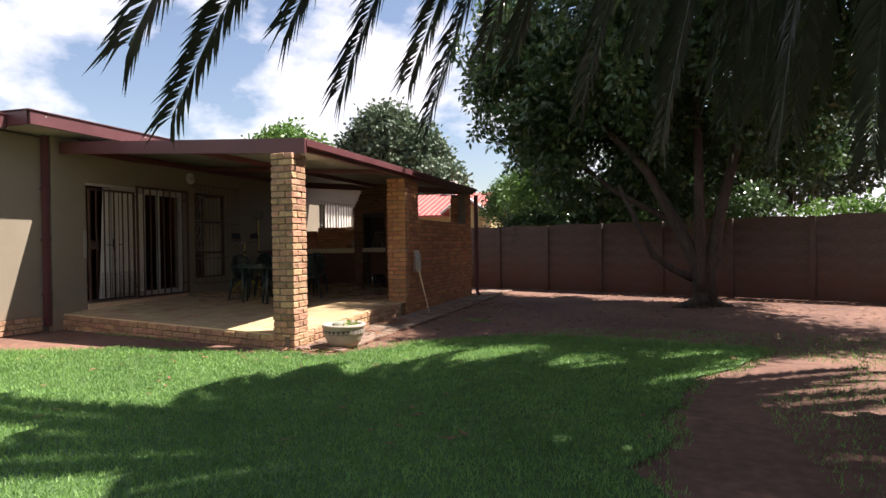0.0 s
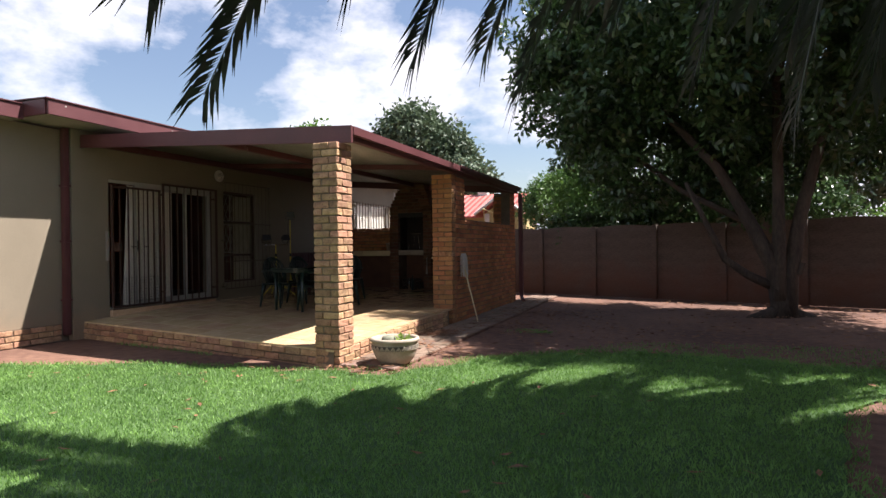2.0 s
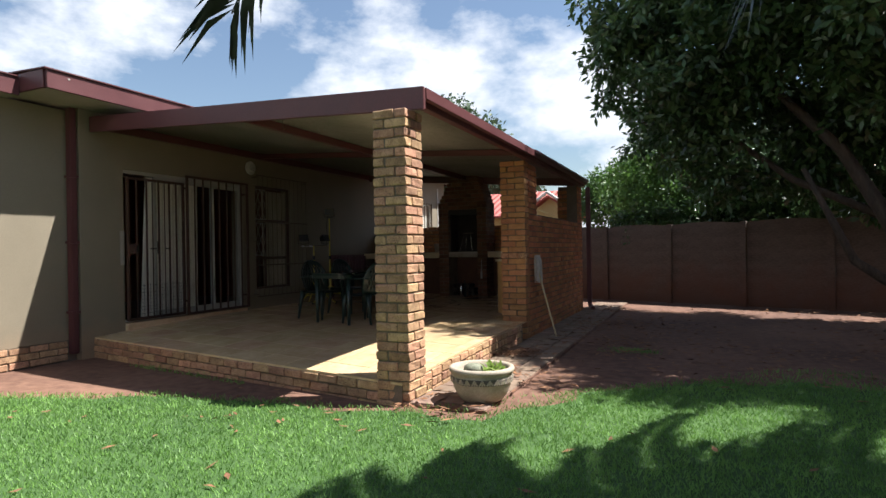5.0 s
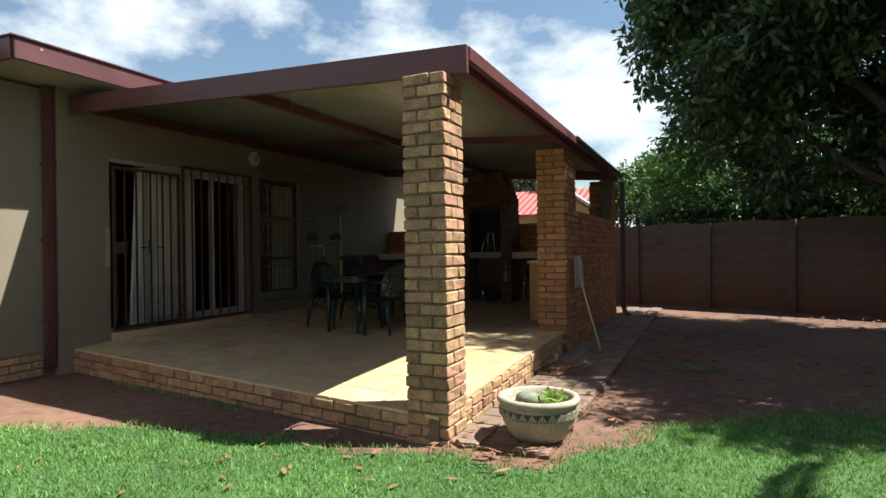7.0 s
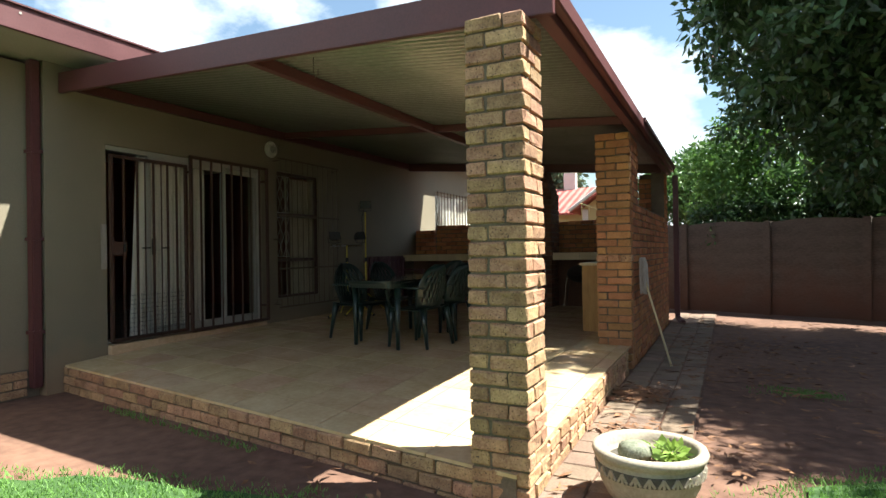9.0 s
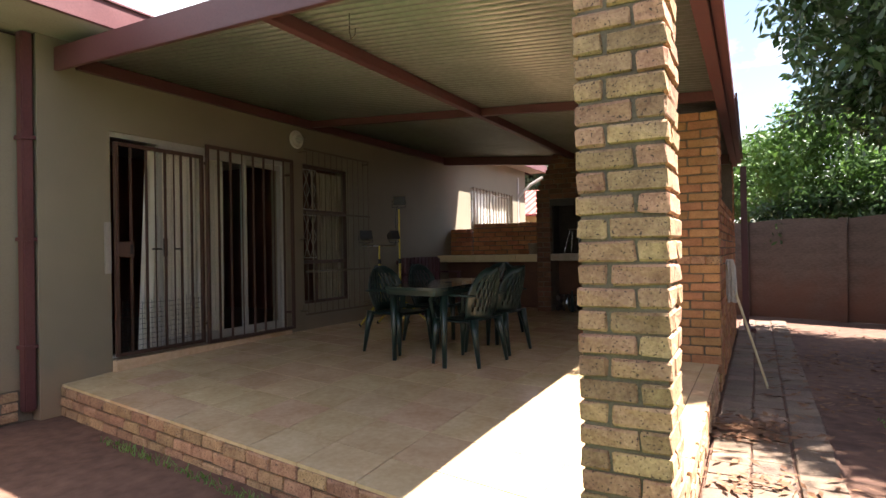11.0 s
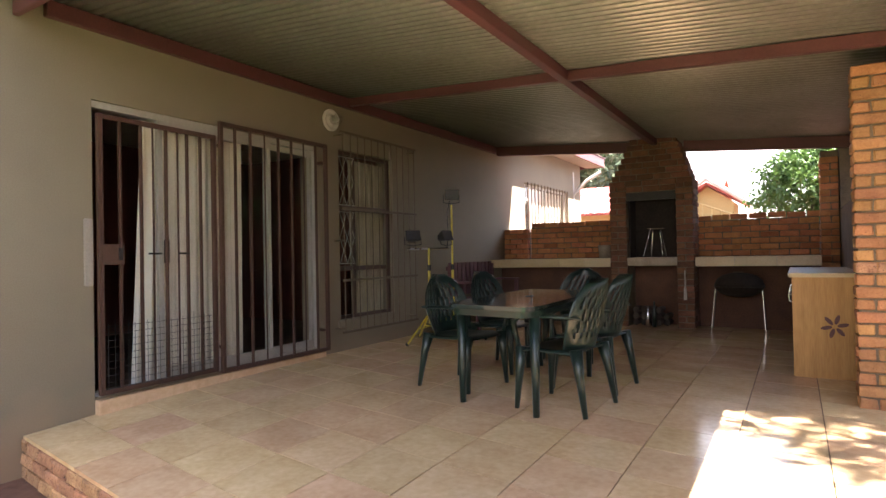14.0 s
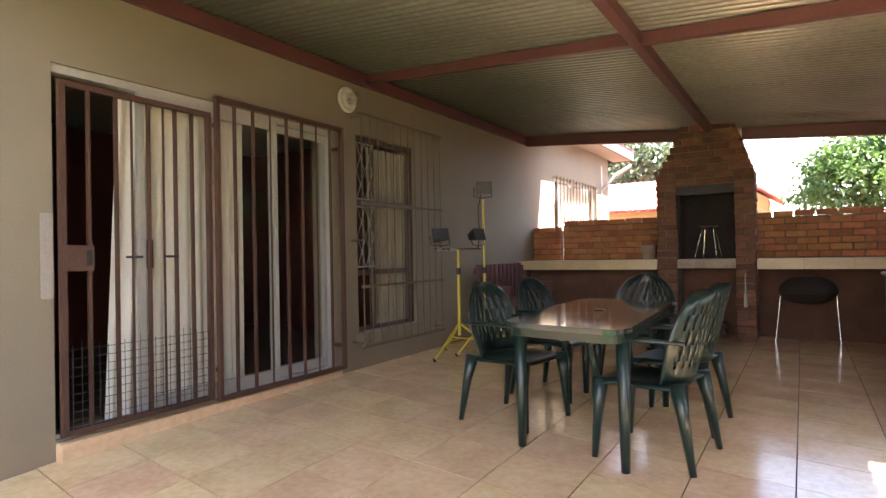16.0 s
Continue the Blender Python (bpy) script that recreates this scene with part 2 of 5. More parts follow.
# clay brick coloured dark to stand for the shade below the counter
M_SHADED = material("shade_darkened_brick", (0.075, 0.036, 0.024), (0.14, 0.068, 0.04), 0.9, scale=5, fine=50, bump=0.5)
M_COUNTER = material("cream_counter_tile", (0.47, 0.36, 0.20), (0.58, 0.46, 0.28), 0.35, scale=4, fine=40, bump=0.05, vary=0.06)
M_ROPE = material("grey_cotton_mop", (0.38, 0.34, 0.29), (0.56, 0.52, 0.46), 0.95, scale=12, fine=90, bump=0.5)
M_REDROOF = material("red_roof_tile", (0.33, 0.07, 0.055), (0.47, 0.13, 0.10), 0.7, scale=2, fine=14, bump=0.3)
M_GREYROOF = material("pale_grey_roof_sheet", (0.48, 0.47, 0.45), (0.60, 0.59, 0.57), 0.6, scale=2, fine=14, bump=0.1)
M_YWALL = material("mustard_house_wall", (0.42, 0.33, 0.14), (0.52, 0.42, 0.20), 0.85, scale=1.5, fine=40, bump=0.1)
M_CAGE = material("dull_brown_bar_paint", (0.10, 0.07, 0.045), (0.15, 0.11, 0.07), 0.6, scale=4, fine=60, bump=0.1)
M_LENS = material("dark_floodlight_glass", (0.05, 0.05, 0.055), (0.09, 0.09, 0.10), 0.12, scale=4, fine=60, bump=0.0)


def add_splash(m, colour, top):
    """Soil splashed up a surface by rain: a ragged stained band at its foot."""
    n, k = m.node_tree.nodes, m.node_tree.links
    p = n["Principled BSDF"]
    old = p.inputs["Base Color"].links[0].from_socket
    geo, sep, nz = n.new("ShaderNodeNewGeometry"), n.new("ShaderNodeSeparateXYZ"), n.new("ShaderNodeTexNoise")
    nz.inputs["Scale"].default_value, nz.inputs["Detail"].default_value = 2.6, 6.0
    k.new(geo.outputs["Position"], sep.inputs["Vector"])
    k.new(geo.outputs["Position"], nz.inputs["Vector"])
    ma = n.new("ShaderNodeMath")
    ma.operation = "MULTIPLY_ADD"
    ma.inputs[1].default_value = -1.1 * top
    k.new(nz.outputs["Fac"], ma.inputs[0])
    k.new(sep.outputs["Z"], ma.inputs[2])
    mr = n.new("ShaderNodeMapRange")
    mr.inputs["From Min"].default_value, mr.inputs["From Max"].default_value = -0.55 * top, 0.45 * top
    mr.inputs["To Min"].default_value, mr.inputs["To Max"].default_value = 0.85, 0.0
    k.new(ma.outputs[0], mr.inputs["Value"])
    mx = n.new("ShaderNodeMix")
    mx.data_type = "RGBA"
    mx.inputs["B"].default_value = (*colour, 1)
    k.new(mr.outputs["Result"], mx.inputs["Factor"])
    k.new(old, mx.inputs["A"])
    k.new(mx.outputs["Result"], p.inputs["Base Color"])


add_splash(M_FENCE, (0.125, 0.05, 0.028), 1.0)
add_splash(M_PLASTER, (0.33, 0.22, 0.13), 0.5)


def add_rows(m, step, depth):
    """Rows of roof tiles as relief, running along the slope."""
    n, k = m.node_tree.nodes, m.node_tree.links
    geo, wv, b = n.new("ShaderNodeNewGeometry"), n.new("ShaderNodeTexWave"), n.new("ShaderNodeBump")
    wv.wave_type, wv.bands_direction = "BANDS", "X"
    wv.inputs["Scale"].default_value = 1 / step
    k.new(geo.outputs["Position"], wv.inputs["Vector"])
    b.inputs["Distance"].default_value = depth
    k.new(wv.outputs["Fac"], b.inputs["Height"])
    k.new(b.outputs["Normal"], n["Principled BSDF"].inputs["Normal"])


add_rows(M_REDROOF, 0.9, 0.06)
M_GLASS = glass_material("window_glass", (0.985, 0.99, 0.985))
M_LAMPGLASS = glass_material("lamp_glass", (0.95, 0.95, 0.93))


# ---- building helpers ----
def box(bm, x0, x1, y0, y1, z0, z1, m=None):
    r = bmesh.ops.create_cube(bm, size=1)
    t = Matrix.Translation(((x0 + x1) / 2, (y0 + y1) / 2, (z0 + z1) / 2)) @ Matrix.Diagonal((abs(x1 - x0), abs(y1 - y0), abs(z1 - z0), 1))
    bmesh.ops.transform(bm, matrix=(m @ t) if m else t, verts=r["verts"])
    return r["verts"]


def rod(bm, p, q, r0, r1=None, seg=8):
    p, q = Vector(p), Vector(q)
    r1 = r0 if r1 is None else r1
    res = bmesh.ops.create_cone(bm, cap_ends=True, segments=seg, radius1=r0, radius2=r1, depth=(q - p).length)
    turn = (q - p).to_track_quat("Z", "Y").to_matrix().to_4x4()
    bmesh.ops.transform(bm, matrix=Matrix.Translation((p + q) / 2) @ turn, verts=res["verts"])


def tube(bm, pts, r, seg=8):
    """A tube along points; r is one radius or one for each point."""
    pts = [Vector(p) for p in pts]
    rs = r if isinstance(r, (list, tuple)) else [r] * len(pts)
    rings, side = [], None
    for i, p in enumerate(pts):
        d = (pts[min(i + 1, len(pts) - 1)] - pts[max(i - 1, 0)]).normalized()
        side = (Vector((0.3, 0.7, 0.65)) if side is None else side)
        side = (side - d * side.dot(d)).normalized()
        up = d.cross(side)
        rings.append([bm.verts.new(p + rs[i] * (math.cos(a) * side + math.sin(a) * up)) for a in [2 * math.pi * j / seg for j in range(seg)]])
    for a, b in zip(rings, rings[1:]):
        for j in range(seg):
            bm.faces.new((a[j], a[(j + 1) % seg], b[(j + 1) % seg], b[j]))
    bm.faces.new(rings[0][::-1])
    bm.faces.new(rings[-1])


def lathe(bm, profile, seg=32, centre=(0, 0, 0)):
    rings = []
    for r, z in profile:
        rings.append([bm.verts.new((centre[0] + r * math.cos(2 * math.pi * j / seg), centre[1] + r * math.sin(2 * math.pi * j / seg), centre[2] + z)) for j in range(seg)])
    for a, b in zip(rings, rings[1:]):
        for j in range(seg):
            bm.faces.new((a[j], a[(j + 1) % seg], b[(j + 1) % seg], b[j]))
    bm.faces.new(rings[0][::-1])
    bm.faces.new(rings[-1])


def prism(bm, outline, z0, z1):
    """Upright prism over a plan outline; z0 and z1 are numbers or functions of x, y."""
    f0 = z0 if callable(z0) else (lambda x, y: z0)
    f1 = z1 if callable(z1) else (lambda x, y: z1)
    lo = [bm.verts.new((x, y, f0(x, y))) for x, y in outline]
    hi = [bm.verts.new((x, y, f1(x, y))) for x, y in outline]
    k = len(outline)
    bm.faces.new(hi)
    bm.faces.new(lo[::-1])
    for i in range(k):
        bm.faces.new((lo[i], lo[(i + 1) % k], hi[(i + 1) % k], hi[i]))


def mesh_of(name, bm, mat, smooth=False, bevel=0.0):
    if bevel:
        bmesh.ops.remove_doubles(bm, verts=bm.verts, dist=1e-5)
        sharp = [e for e in bm.edges if len(e.link_faces) == 2 and e.calc_face_angle(0) > 0.6]
        bmesh.ops.bevel(bm, geom=sharp, offset=bevel, segments=2, affect="EDGES", clamp_overlap=True)
    bmesh.ops.recalc_face_normals(bm, faces=bm.faces)
    me = bpy.data.meshes.new(name)
    bm.to_mesh(me)
    bm.free()
    me.materials.append(mat)
    if smooth:
        for p in me.polygons:
            p.use_smooth = True
    return me


def part(name, bm, mat, parent=None, label="", smooth=False, bevel=0.0):
    ob = new(name, mesh_of(name, bm, mat, smooth, bevel))
    if parent is not None:
        ob.parent = parent
    return tagged(ob, label)


def thing(name, label, category, group="", kind="", at=None):
    ob = new(name)
    ob.empty_display_size = 0.1
    if at is not None:
        ob.matrix_basis = at
    return tagged(ob, label, category, group, kind)


def setting(name, bm, mat, label, category, smooth=False, bevel=0.0):
    return tagged(part(name, bm, mat, None, "", smooth, bevel), label, category, "", "structure")


def cloud_mesh(name, verts, faces, mat):
    """A mesh from numpy arrays of corners and of quads."""
    me = bpy.data.meshes.new(name)
    nv, nf = len(verts), len(faces)
    me.vertices.add(nv)
    me.vertices.foreach_set("co", np.asarray(verts, dtype=np.float32).ravel())
    me.loops.add(nf * 4)
    me.loops.foreach_set("vertex_index", np.asarray(faces, dtype=np.int32).ravel())
    me.polygons.add(nf)
    me.polygons.foreach_set("loop_start", np.arange(0, nf * 4, 4, dtype=np.int32))
    me.update(calc_edges=True)
    me.validate()
    me.materials.append(mat)
    return me


# ---- measures of the place ----
FRONT_L, FRONT_R = Vector((-9.60, 7.46)), Vector((-4.56, 6.675))
WALL_X, SIDE_X = -9.60, -4.58


def front_y(x):
    """Plan line of the patio's slanting front edge."""
    return FRONT_L.y + (FRONT_R.y - FRONT_L.y) * (x - FRONT_L.x) / (FRONT_R.x - FRONT_L.x)


def floor_z(x, y=12.0):
    """The patio floor falls a little away from the house and dips towards its front edge."""
    dip = max(0.0, 1 - max(0.0, y - front_y(x)) / 3.0)
    return 0.265 + 0.0145 * (SIDE_X - x) - 0.078 * dip ** 2.2


def roof_z(x, y):
    """Underside of the patio's roof sheet."""
    return 2.716 + 0.081 * (-4.42 - x) + 0.004 * (y - 6.8)

# ---- ground ----
bm = bmesh.new()
bmesh.ops.create_grid(bm, x_segments=120, y_segments=120, size=30)
for v in bm.verts:
    r = max(abs(v.co.x), abs(v.co.y))
    near = max(0.0, 1 - r / 29.0)
    v.co.z = -0.012 + 0.02 * near * noise.noise((v.co.x * 0.6, v.co.y * 0.6, 0)) + 0.008 * near * noise.noise((v.co.x * 2.1, v.co.y * 2.1, 3))
    if r > 29.5:
        v.co.x, v.co.y = v.co.x * 60, v.co.y * 60
setting("ground", bm, M_SOIL, "bare reddish-brown soil of the yard", "ground", smooth=True)

LAWN = [(-13, 4.2), (-10.0, 5.2), (-8.3, 5.76), (-7.2, 6.2), (-5.9, 6.48), (-4.7, 6.56), (-3.9, 6.6), (-3.5, 7.2), (-3.1, 7.9), (-2.2, 8.5),
        (-1.2, 8.8), (0.2, 8.6), (1.3, 8.2), (1.0, 7.3), (0.45, 6.3), (0.05, 5.0), (-0.05, 3.8), (0.1, 1.8), (0.5, -1.0), (1.0, -6), (-13, -6)]


def in_outline(x, y, outline):
    inside = np.zeros(np.shape(x), dtype=bool)
    k = len(outline)
    for i in range(k):
        (x0, y0), (x1, y1) = outline[i], outline[(i + 1) % k]
        cross = ((y0 > y) != (y1 > y)) & (x < (x1 - x0) * (y - y0) / (y1 - y0 + 1e-12) + x0)
        inside ^= cross
    return inside


bm = bmesh.new()
ring = []
for (x0, y0), (x1, y1) in zip(LAWN, LAWN[1:] + LAWN[:1]):
    steps = max(2, int(math.hypot(x1 - x0, y1 - y0) / 0.25))
    for i in range(steps):
        x, y = x0 + (x1 - x0) * i / steps, y0 + (y1 - y0) * i / steps
        ring.append((x + 0.18 * noise.noise((x * 1.7, y * 1.7, 5)), y + 0.18 * noise.noise((x * 1.7, y * 1.7, 9))))
inner = []
for i, (x, y) in enumerate(ring):
    (xa, ya), (xb, yb) = ring[i - 3], ring[(i + 3) % len(ring)]
    d = math.hypot(xb - xa, yb - ya) + 1e-9
    g = 0.16 + 0.12 * noise.noise((x * 3.1, y * 3.1, 2))
    inner.append((x + (yb - ya) / d * g, y - (xb - xa) / d * g))
bm.faces.new([bm.verts.new((x, y, 0.010)) for x, y in inner])
bmesh.ops.triangulate(bm, faces=bm.faces)
setting("lawn", bm, M_LAWN, "short green lawn with a ragged edge", "lawn")


def grass(name, count, outline, low, high, label, lo=0.014, hi=0.036, seed=3, fade=0.0):
    rng = np.random.default_rng(seed)
    p = np.column_stack([rng.uniform(low[0], high[0], count), rng.uniform(low[1], high[1], count)])
    p = p[in_outline(p[:, 0], p[:, 1], outline)]
    if fade:
        o = np.array(outline)
        gap = np.full(len(p), 9.0)
        for c in o:
            gap = np.minimum(gap, np.hypot(p[:, 0] - c[0], p[:, 1] - c[1]))
        patchy = np.sin(p[:, 0] * 5.1 + 1.7 * np.sin(p[:, 1] * 3.7)) * np.sin(p[:, 1] * 6.3 + 1.3 * np.sin(p[:, 0] * 4.4))
        p = p[rng.uniform(0, 1, len(p)) < np.clip(gap / fade + 0.25 * patchy, 0.02, 1)]
    n = len(p)
    h, a = rng.uniform(lo, hi, n), rng.uniform(0, 2 * np.pi, n)
    w = rng.uniform(0.003, 0.006, n)
    lean = rng.uniform(0.2, 0.9, n) * h
    la = rng.uniform(0, 2 * np.pi, n)
    side = np.column_stack([np.cos(a), np.sin(a), np.zeros(n)])
    base = np.column_stack([p, np.full(n, 0.008)])
    tip = base + np.column_stack([lean * np.cos(la), lean * np.sin(la), h])
    v = np.stack([base - side * w[:, None], base + side * w[:, None], tip + side * w[:, None] * 0.25, tip - side * w[:, None] * 0.25], 1).reshape(-1, 3)
    f = np.arange(n * 4).reshape(-1, 4)
    ob = new(name, cloud_mesh(name, v, f, M_BLADE))
    return tagged(ob, label, "grass", "", "stuff")


grass("grass", 260000, ring, (-9.2, 1.8), (2.2, 9.1), "short green lawn grass blades", fade=0.28)
EDGE = [(-9, 5.2), (-4.6, 6.5), (-3.4, 7.6), (-1.5, 9.3), (0.8, 9.6), (3.6, 9.2), (4.6, 7.5), (3.2, 5.0), (2.6, 2.0), (0.8, 2.5), (0.6, 5.5), (1.8, 7.2), (0.2, 8.2), (-1.2, 8.5), (-3.0, 7.5), (-4.5, 6.2), (-9, 4.6)]
grass("grass_edge", 52000, EDGE, (-9, 2), (4.6, 9.8), "sparse grass thinning out into bare soil", 0.012, 0.04, 8)
TUFT = [(-3.05 + 0.42 * math.cos(a / 9) * (1 + 0.2 * math.sin(a)), 9.98 + 0.26 * math.sin(a / 9)) for a in range(0, 57)]
grass("grass_tuft", 9000, TUFT, (-3.7, 9.6), (-2.4, 10.4), "small tuft of green grass on bare soil", 0.010, 0.028, 4, fade=0.3)

FOOT = [(-8.5, 7.20), (-7.6, 7.07), (-6.5, 6.90), (-6.5, 6.80), (-7.6, 6.99), (-8.5, 7.12)]
grass("grass_tuft", 1300, FOOT, (-8.5, 6.8), (-6.5, 7.2), "weeds and moss growing along the foot of the brick step", 0.012, 0.05, 6)

# ---- house ----
def wall_with_openings(bm, x0, x1, y0, y1, z0, z1, openings):
    """A wall along y, with openings (ya, yb, za, zb) in order."""
    ys = sorted({y0, y1, *[v for o in openings for v in o[:2]]})
    zs = sorted({z0, z1, *[v for o in openings for v in o[2:]]})
    solid = {(i, j): not any(o[0] < (ys[i] + ys[i + 1]) / 2 < o[1] and o[2] < (zs[j] + zs[j + 1]) / 2 < o[3] for o in openings)
             for i in range(len(ys) - 1) for j in range(len(zs) - 1)}
    corner = {}

    def at(x, i, j):
        if (x, i, j) not in corner:
            corner[x, i, j] = bm.verts.new((x, ys[i], zs[j]))
        return corner[x, i, j]

    for (i, j), full in solid.items():
        if not full:
            continue
        for x in (x0, x1):
            bm.faces.new((at(x, i, j), at(x, i + 1, j), at(x, i + 1, j + 1), at(x, i, j + 1)))
        for near, a, b in (((i - 1, j), (i, j), (i, j + 1)), ((i + 1, j), (i + 1, j), (i + 1, j + 1)), ((i, j - 1), (i, j), (i + 1, j)), ((i, j + 1), (i, j + 1), (i + 1, j + 1))):
            if not solid.get(near, False):
                bm.faces.new((at(x0, *a), at(x1, *a), at(x1, *b), at(x0, *b)))


DOOR = (7.93, 10.25, 0.40, 2.54)
WIN = (10.58, 11.58, 0.68, 2.57)
WING = (15.78, 18.2, 1.55, 2.70)
bm = bmesh.new()
wall_with_openings(bm, -9.85, WALL_X, 7.30, 19.1, -0.1, 3.26, [DOOR, WIN, WING])
box(bm, -9.85, WALL_X, 15.1, 19.1, 3.26, 3.40)
setting("wall_house", bm, M_PLASTER, "cream painted plaster house wall behind the patio", "wall")
bm = bmesh.new()
box(bm, -9.97, -9.72, -6, 7.298, 0.255, 3.22)
setting("wall_house_side", bm, M_PLASTER, "cream painted plaster wall set back beside the patio", "wall")
bm = bmesh.new()
box(bm, -16, -9.85, 18.9, 19.1, -0.1, 3.26)
box(bm, -16, -15.8, -6, 18.9, -0.1, 3.22)
box(bm, -15.8, -10.3, -6, -5.8, -0.1, 3.22)
setting("wall_house_back", bm, M_PLASTER, "plain plaster outer walls of the house", "wall")
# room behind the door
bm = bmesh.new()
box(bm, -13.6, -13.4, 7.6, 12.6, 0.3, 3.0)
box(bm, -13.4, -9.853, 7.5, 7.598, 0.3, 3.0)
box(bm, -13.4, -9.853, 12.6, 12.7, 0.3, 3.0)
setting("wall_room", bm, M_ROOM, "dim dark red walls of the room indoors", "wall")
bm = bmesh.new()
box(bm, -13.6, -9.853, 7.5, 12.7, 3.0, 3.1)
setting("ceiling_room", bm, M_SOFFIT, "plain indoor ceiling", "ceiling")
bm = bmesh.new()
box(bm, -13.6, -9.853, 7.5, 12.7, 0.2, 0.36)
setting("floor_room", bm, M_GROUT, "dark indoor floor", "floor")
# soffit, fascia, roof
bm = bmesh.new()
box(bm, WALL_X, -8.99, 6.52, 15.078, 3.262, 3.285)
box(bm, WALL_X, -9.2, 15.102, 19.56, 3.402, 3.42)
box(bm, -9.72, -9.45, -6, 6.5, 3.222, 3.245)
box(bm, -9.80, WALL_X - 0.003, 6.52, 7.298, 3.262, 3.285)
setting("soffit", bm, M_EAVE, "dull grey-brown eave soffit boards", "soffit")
fascia = thing("fascia", "maroon painted metal fascia along the house eave", "fascia", kind="structure")
for b in ((-8.99, -8.95, 6.5, 15.1, 3.25, 3.46), (-9.46, -8.991, 6.48, 6.52, 3.25, 3.46), (-9.46, -9.42, -6, 6.479, 3.21, 3.42), (-9.2, -9.16, 15.1, 19.6, 3.39, 3.60), (-16, -8.991, 15.08, 15.1, 3.29, 3.60), (-16, -9.201, 19.56, 19.6, 3.39, 3.60)):
    bm = bmesh.new()
    box(bm, *b)
    part("fascia_board", bm, M_MAROON, fascia, bevel=0.004)
bm = bmesh.new()
for i in range(3):
    rod(bm, (-8.945, 6.75 + 1.9 * i, 3.40), (-8.955, 6.75 + 1.9 * i, 3.40), 0.012)
part("fascia_screw", bm, M_WHITE, fascia, "small white screw caps")
bm = bmesh.new()
prism(bm, [(-9.14, 15.101), (-9.14, 19.65), (-16.2, 19.65), (-16.2, 15.101)], lambda x, y: 3.601 + 0.03 * (-9.14 - x), lambda x, y: 3.615 + 0.03 * (-9.14 - x))
prism(bm, [(-8.93, 6.46), (-8.93, 15.079), (-16.2, 15.079), (-16.2, 6.46)], lambda x, y: 3.461 + 0.03 * (-8.93 - x), lambda x, y: 3.475 + 0.03 * (-8.93 - x))
prism(bm, [(-9.40, -6.1), (-9.40, 6.458), (-16.2, 6.458), (-16.2, -6.1)], lambda x, y: 3.421 + 0.03 * (-9.40 - x), lambda x, y: 3.435 + 0.03 * (-9.40 - x))
setting("roof_house", bm, M_MAROON, "low-pitched maroon metal house roof", "roof")
# downpipe
pipe = thing("downpipe", "maroon metal downpipe in the corner of the house wall", "downpipe", kind="structure")
bm = bmesh.new()
box(bm, -9.70, -9.61, 7.19, 7.28, 0.08, 3.25)
part("pipe", bm, M_MAROON, pipe, bevel=0.01)
for z in (0.6, 1.5, 2.35):
    bm = bmesh.new()
    box(bm, -9.715, -9.595, 7.18, 7.29, z, z + 0.03)
    part("pipe_bracket", bm, M_MAROON, pipe)

# ---- patio slab, tiles laid later ----
bm = bmesh.new()
slab_ys = [0.0, 0.5, 1.0, 1.7, 2.5, 3.5, 7.4]
for a, b in zip(slab_ys, slab_ys[1:]):
    left, right = front_y(-9.6) + 0.08, front_y(-4.66) + 0.06
    stop = lambda base, v: 14.9 if v == 7.4 else base + v
    prism(bm, [(-9.6, stop(left, a)), (-4.66, stop(right, a)), (-4.66, stop(right, b)), (-9.6, stop(left, b))], -0.1, lambda x, y: floor_z(x, y) - 0.008)
setting("patio_slab", bm, M_GROUT, "raised patio slab with dark grout between its tiles", "floor")

# ---- patio roof ----
bm = bmesh.new()
waves, per = 110, 10
x_l, x_r = WALL_X + 0.002, -4.40
y0r = 6.70
cols = []
for i in range(waves * per + 1):
    y = y0r + i * 0.0788 / per
    dz = 0.003 + 0.036 * (0.5 + 0.5 * math.sin(2 * math.pi * i / per)) ** 2.2
    cols.append([bm.verts.new((x, y, roof_z(x, y) + dz)) for x in (x_l, -7.0, x_r - 0.009 * (y - 6.8))])
for a, b in zip(cols, cols[1:]):
    for j in range(2):
        bm.faces.new((a[j], a[j + 1], b[j + 1], b[j]))
# cut the sheet along the slanting front beam
bmesh.ops.bisect_plane(bm, geom=bm.verts[:] + bm.edges[:] + bm.faces[:], plane_co=(-4.42, 6.86, 0), plane_no=(-0.119, -0.993, 0), clear_outer=True)
roof = setting("patio_roof", bm, M_SHEET, "corrugated galvanised sheet roof seen from below", "roof", smooth=True)
so = roof.modifiers.new("sheet", "SOLIDIFY")
so.thickness, so.offset = 0.0012, 1


def beam(name, p, q, w, h, mat=M_MAROON, label="", drop=0.0):
    """A steel beam under the roof sheet between two plan points."""
    bm = bmesh.new()
    p, q = Vector(p), Vector(q)
    d = (q - p).normalized()
    s = Vector((-d.y, d.x)) * w / 2
    vs = []
    for c in (p, q):
        z = roof_z(c.x, c.y) - drop
        for o, dz in ((s, 0), (-s, 0), (-s, -h), (s, -h)):
            vs.append(bm.verts.new((c.x + o.x, c.y + o.y, z + dz)))
    for f in ((0, 1, 2, 3), (7, 6, 5, 4), (0, 4, 5, 1), (1, 5, 6, 2), (2, 6, 7, 3), (3, 7, 4, 0)):
        bm.faces.new([vs[i] for i in f])
    return part(name, bm, mat, frame_thing, label, bevel=0.004)


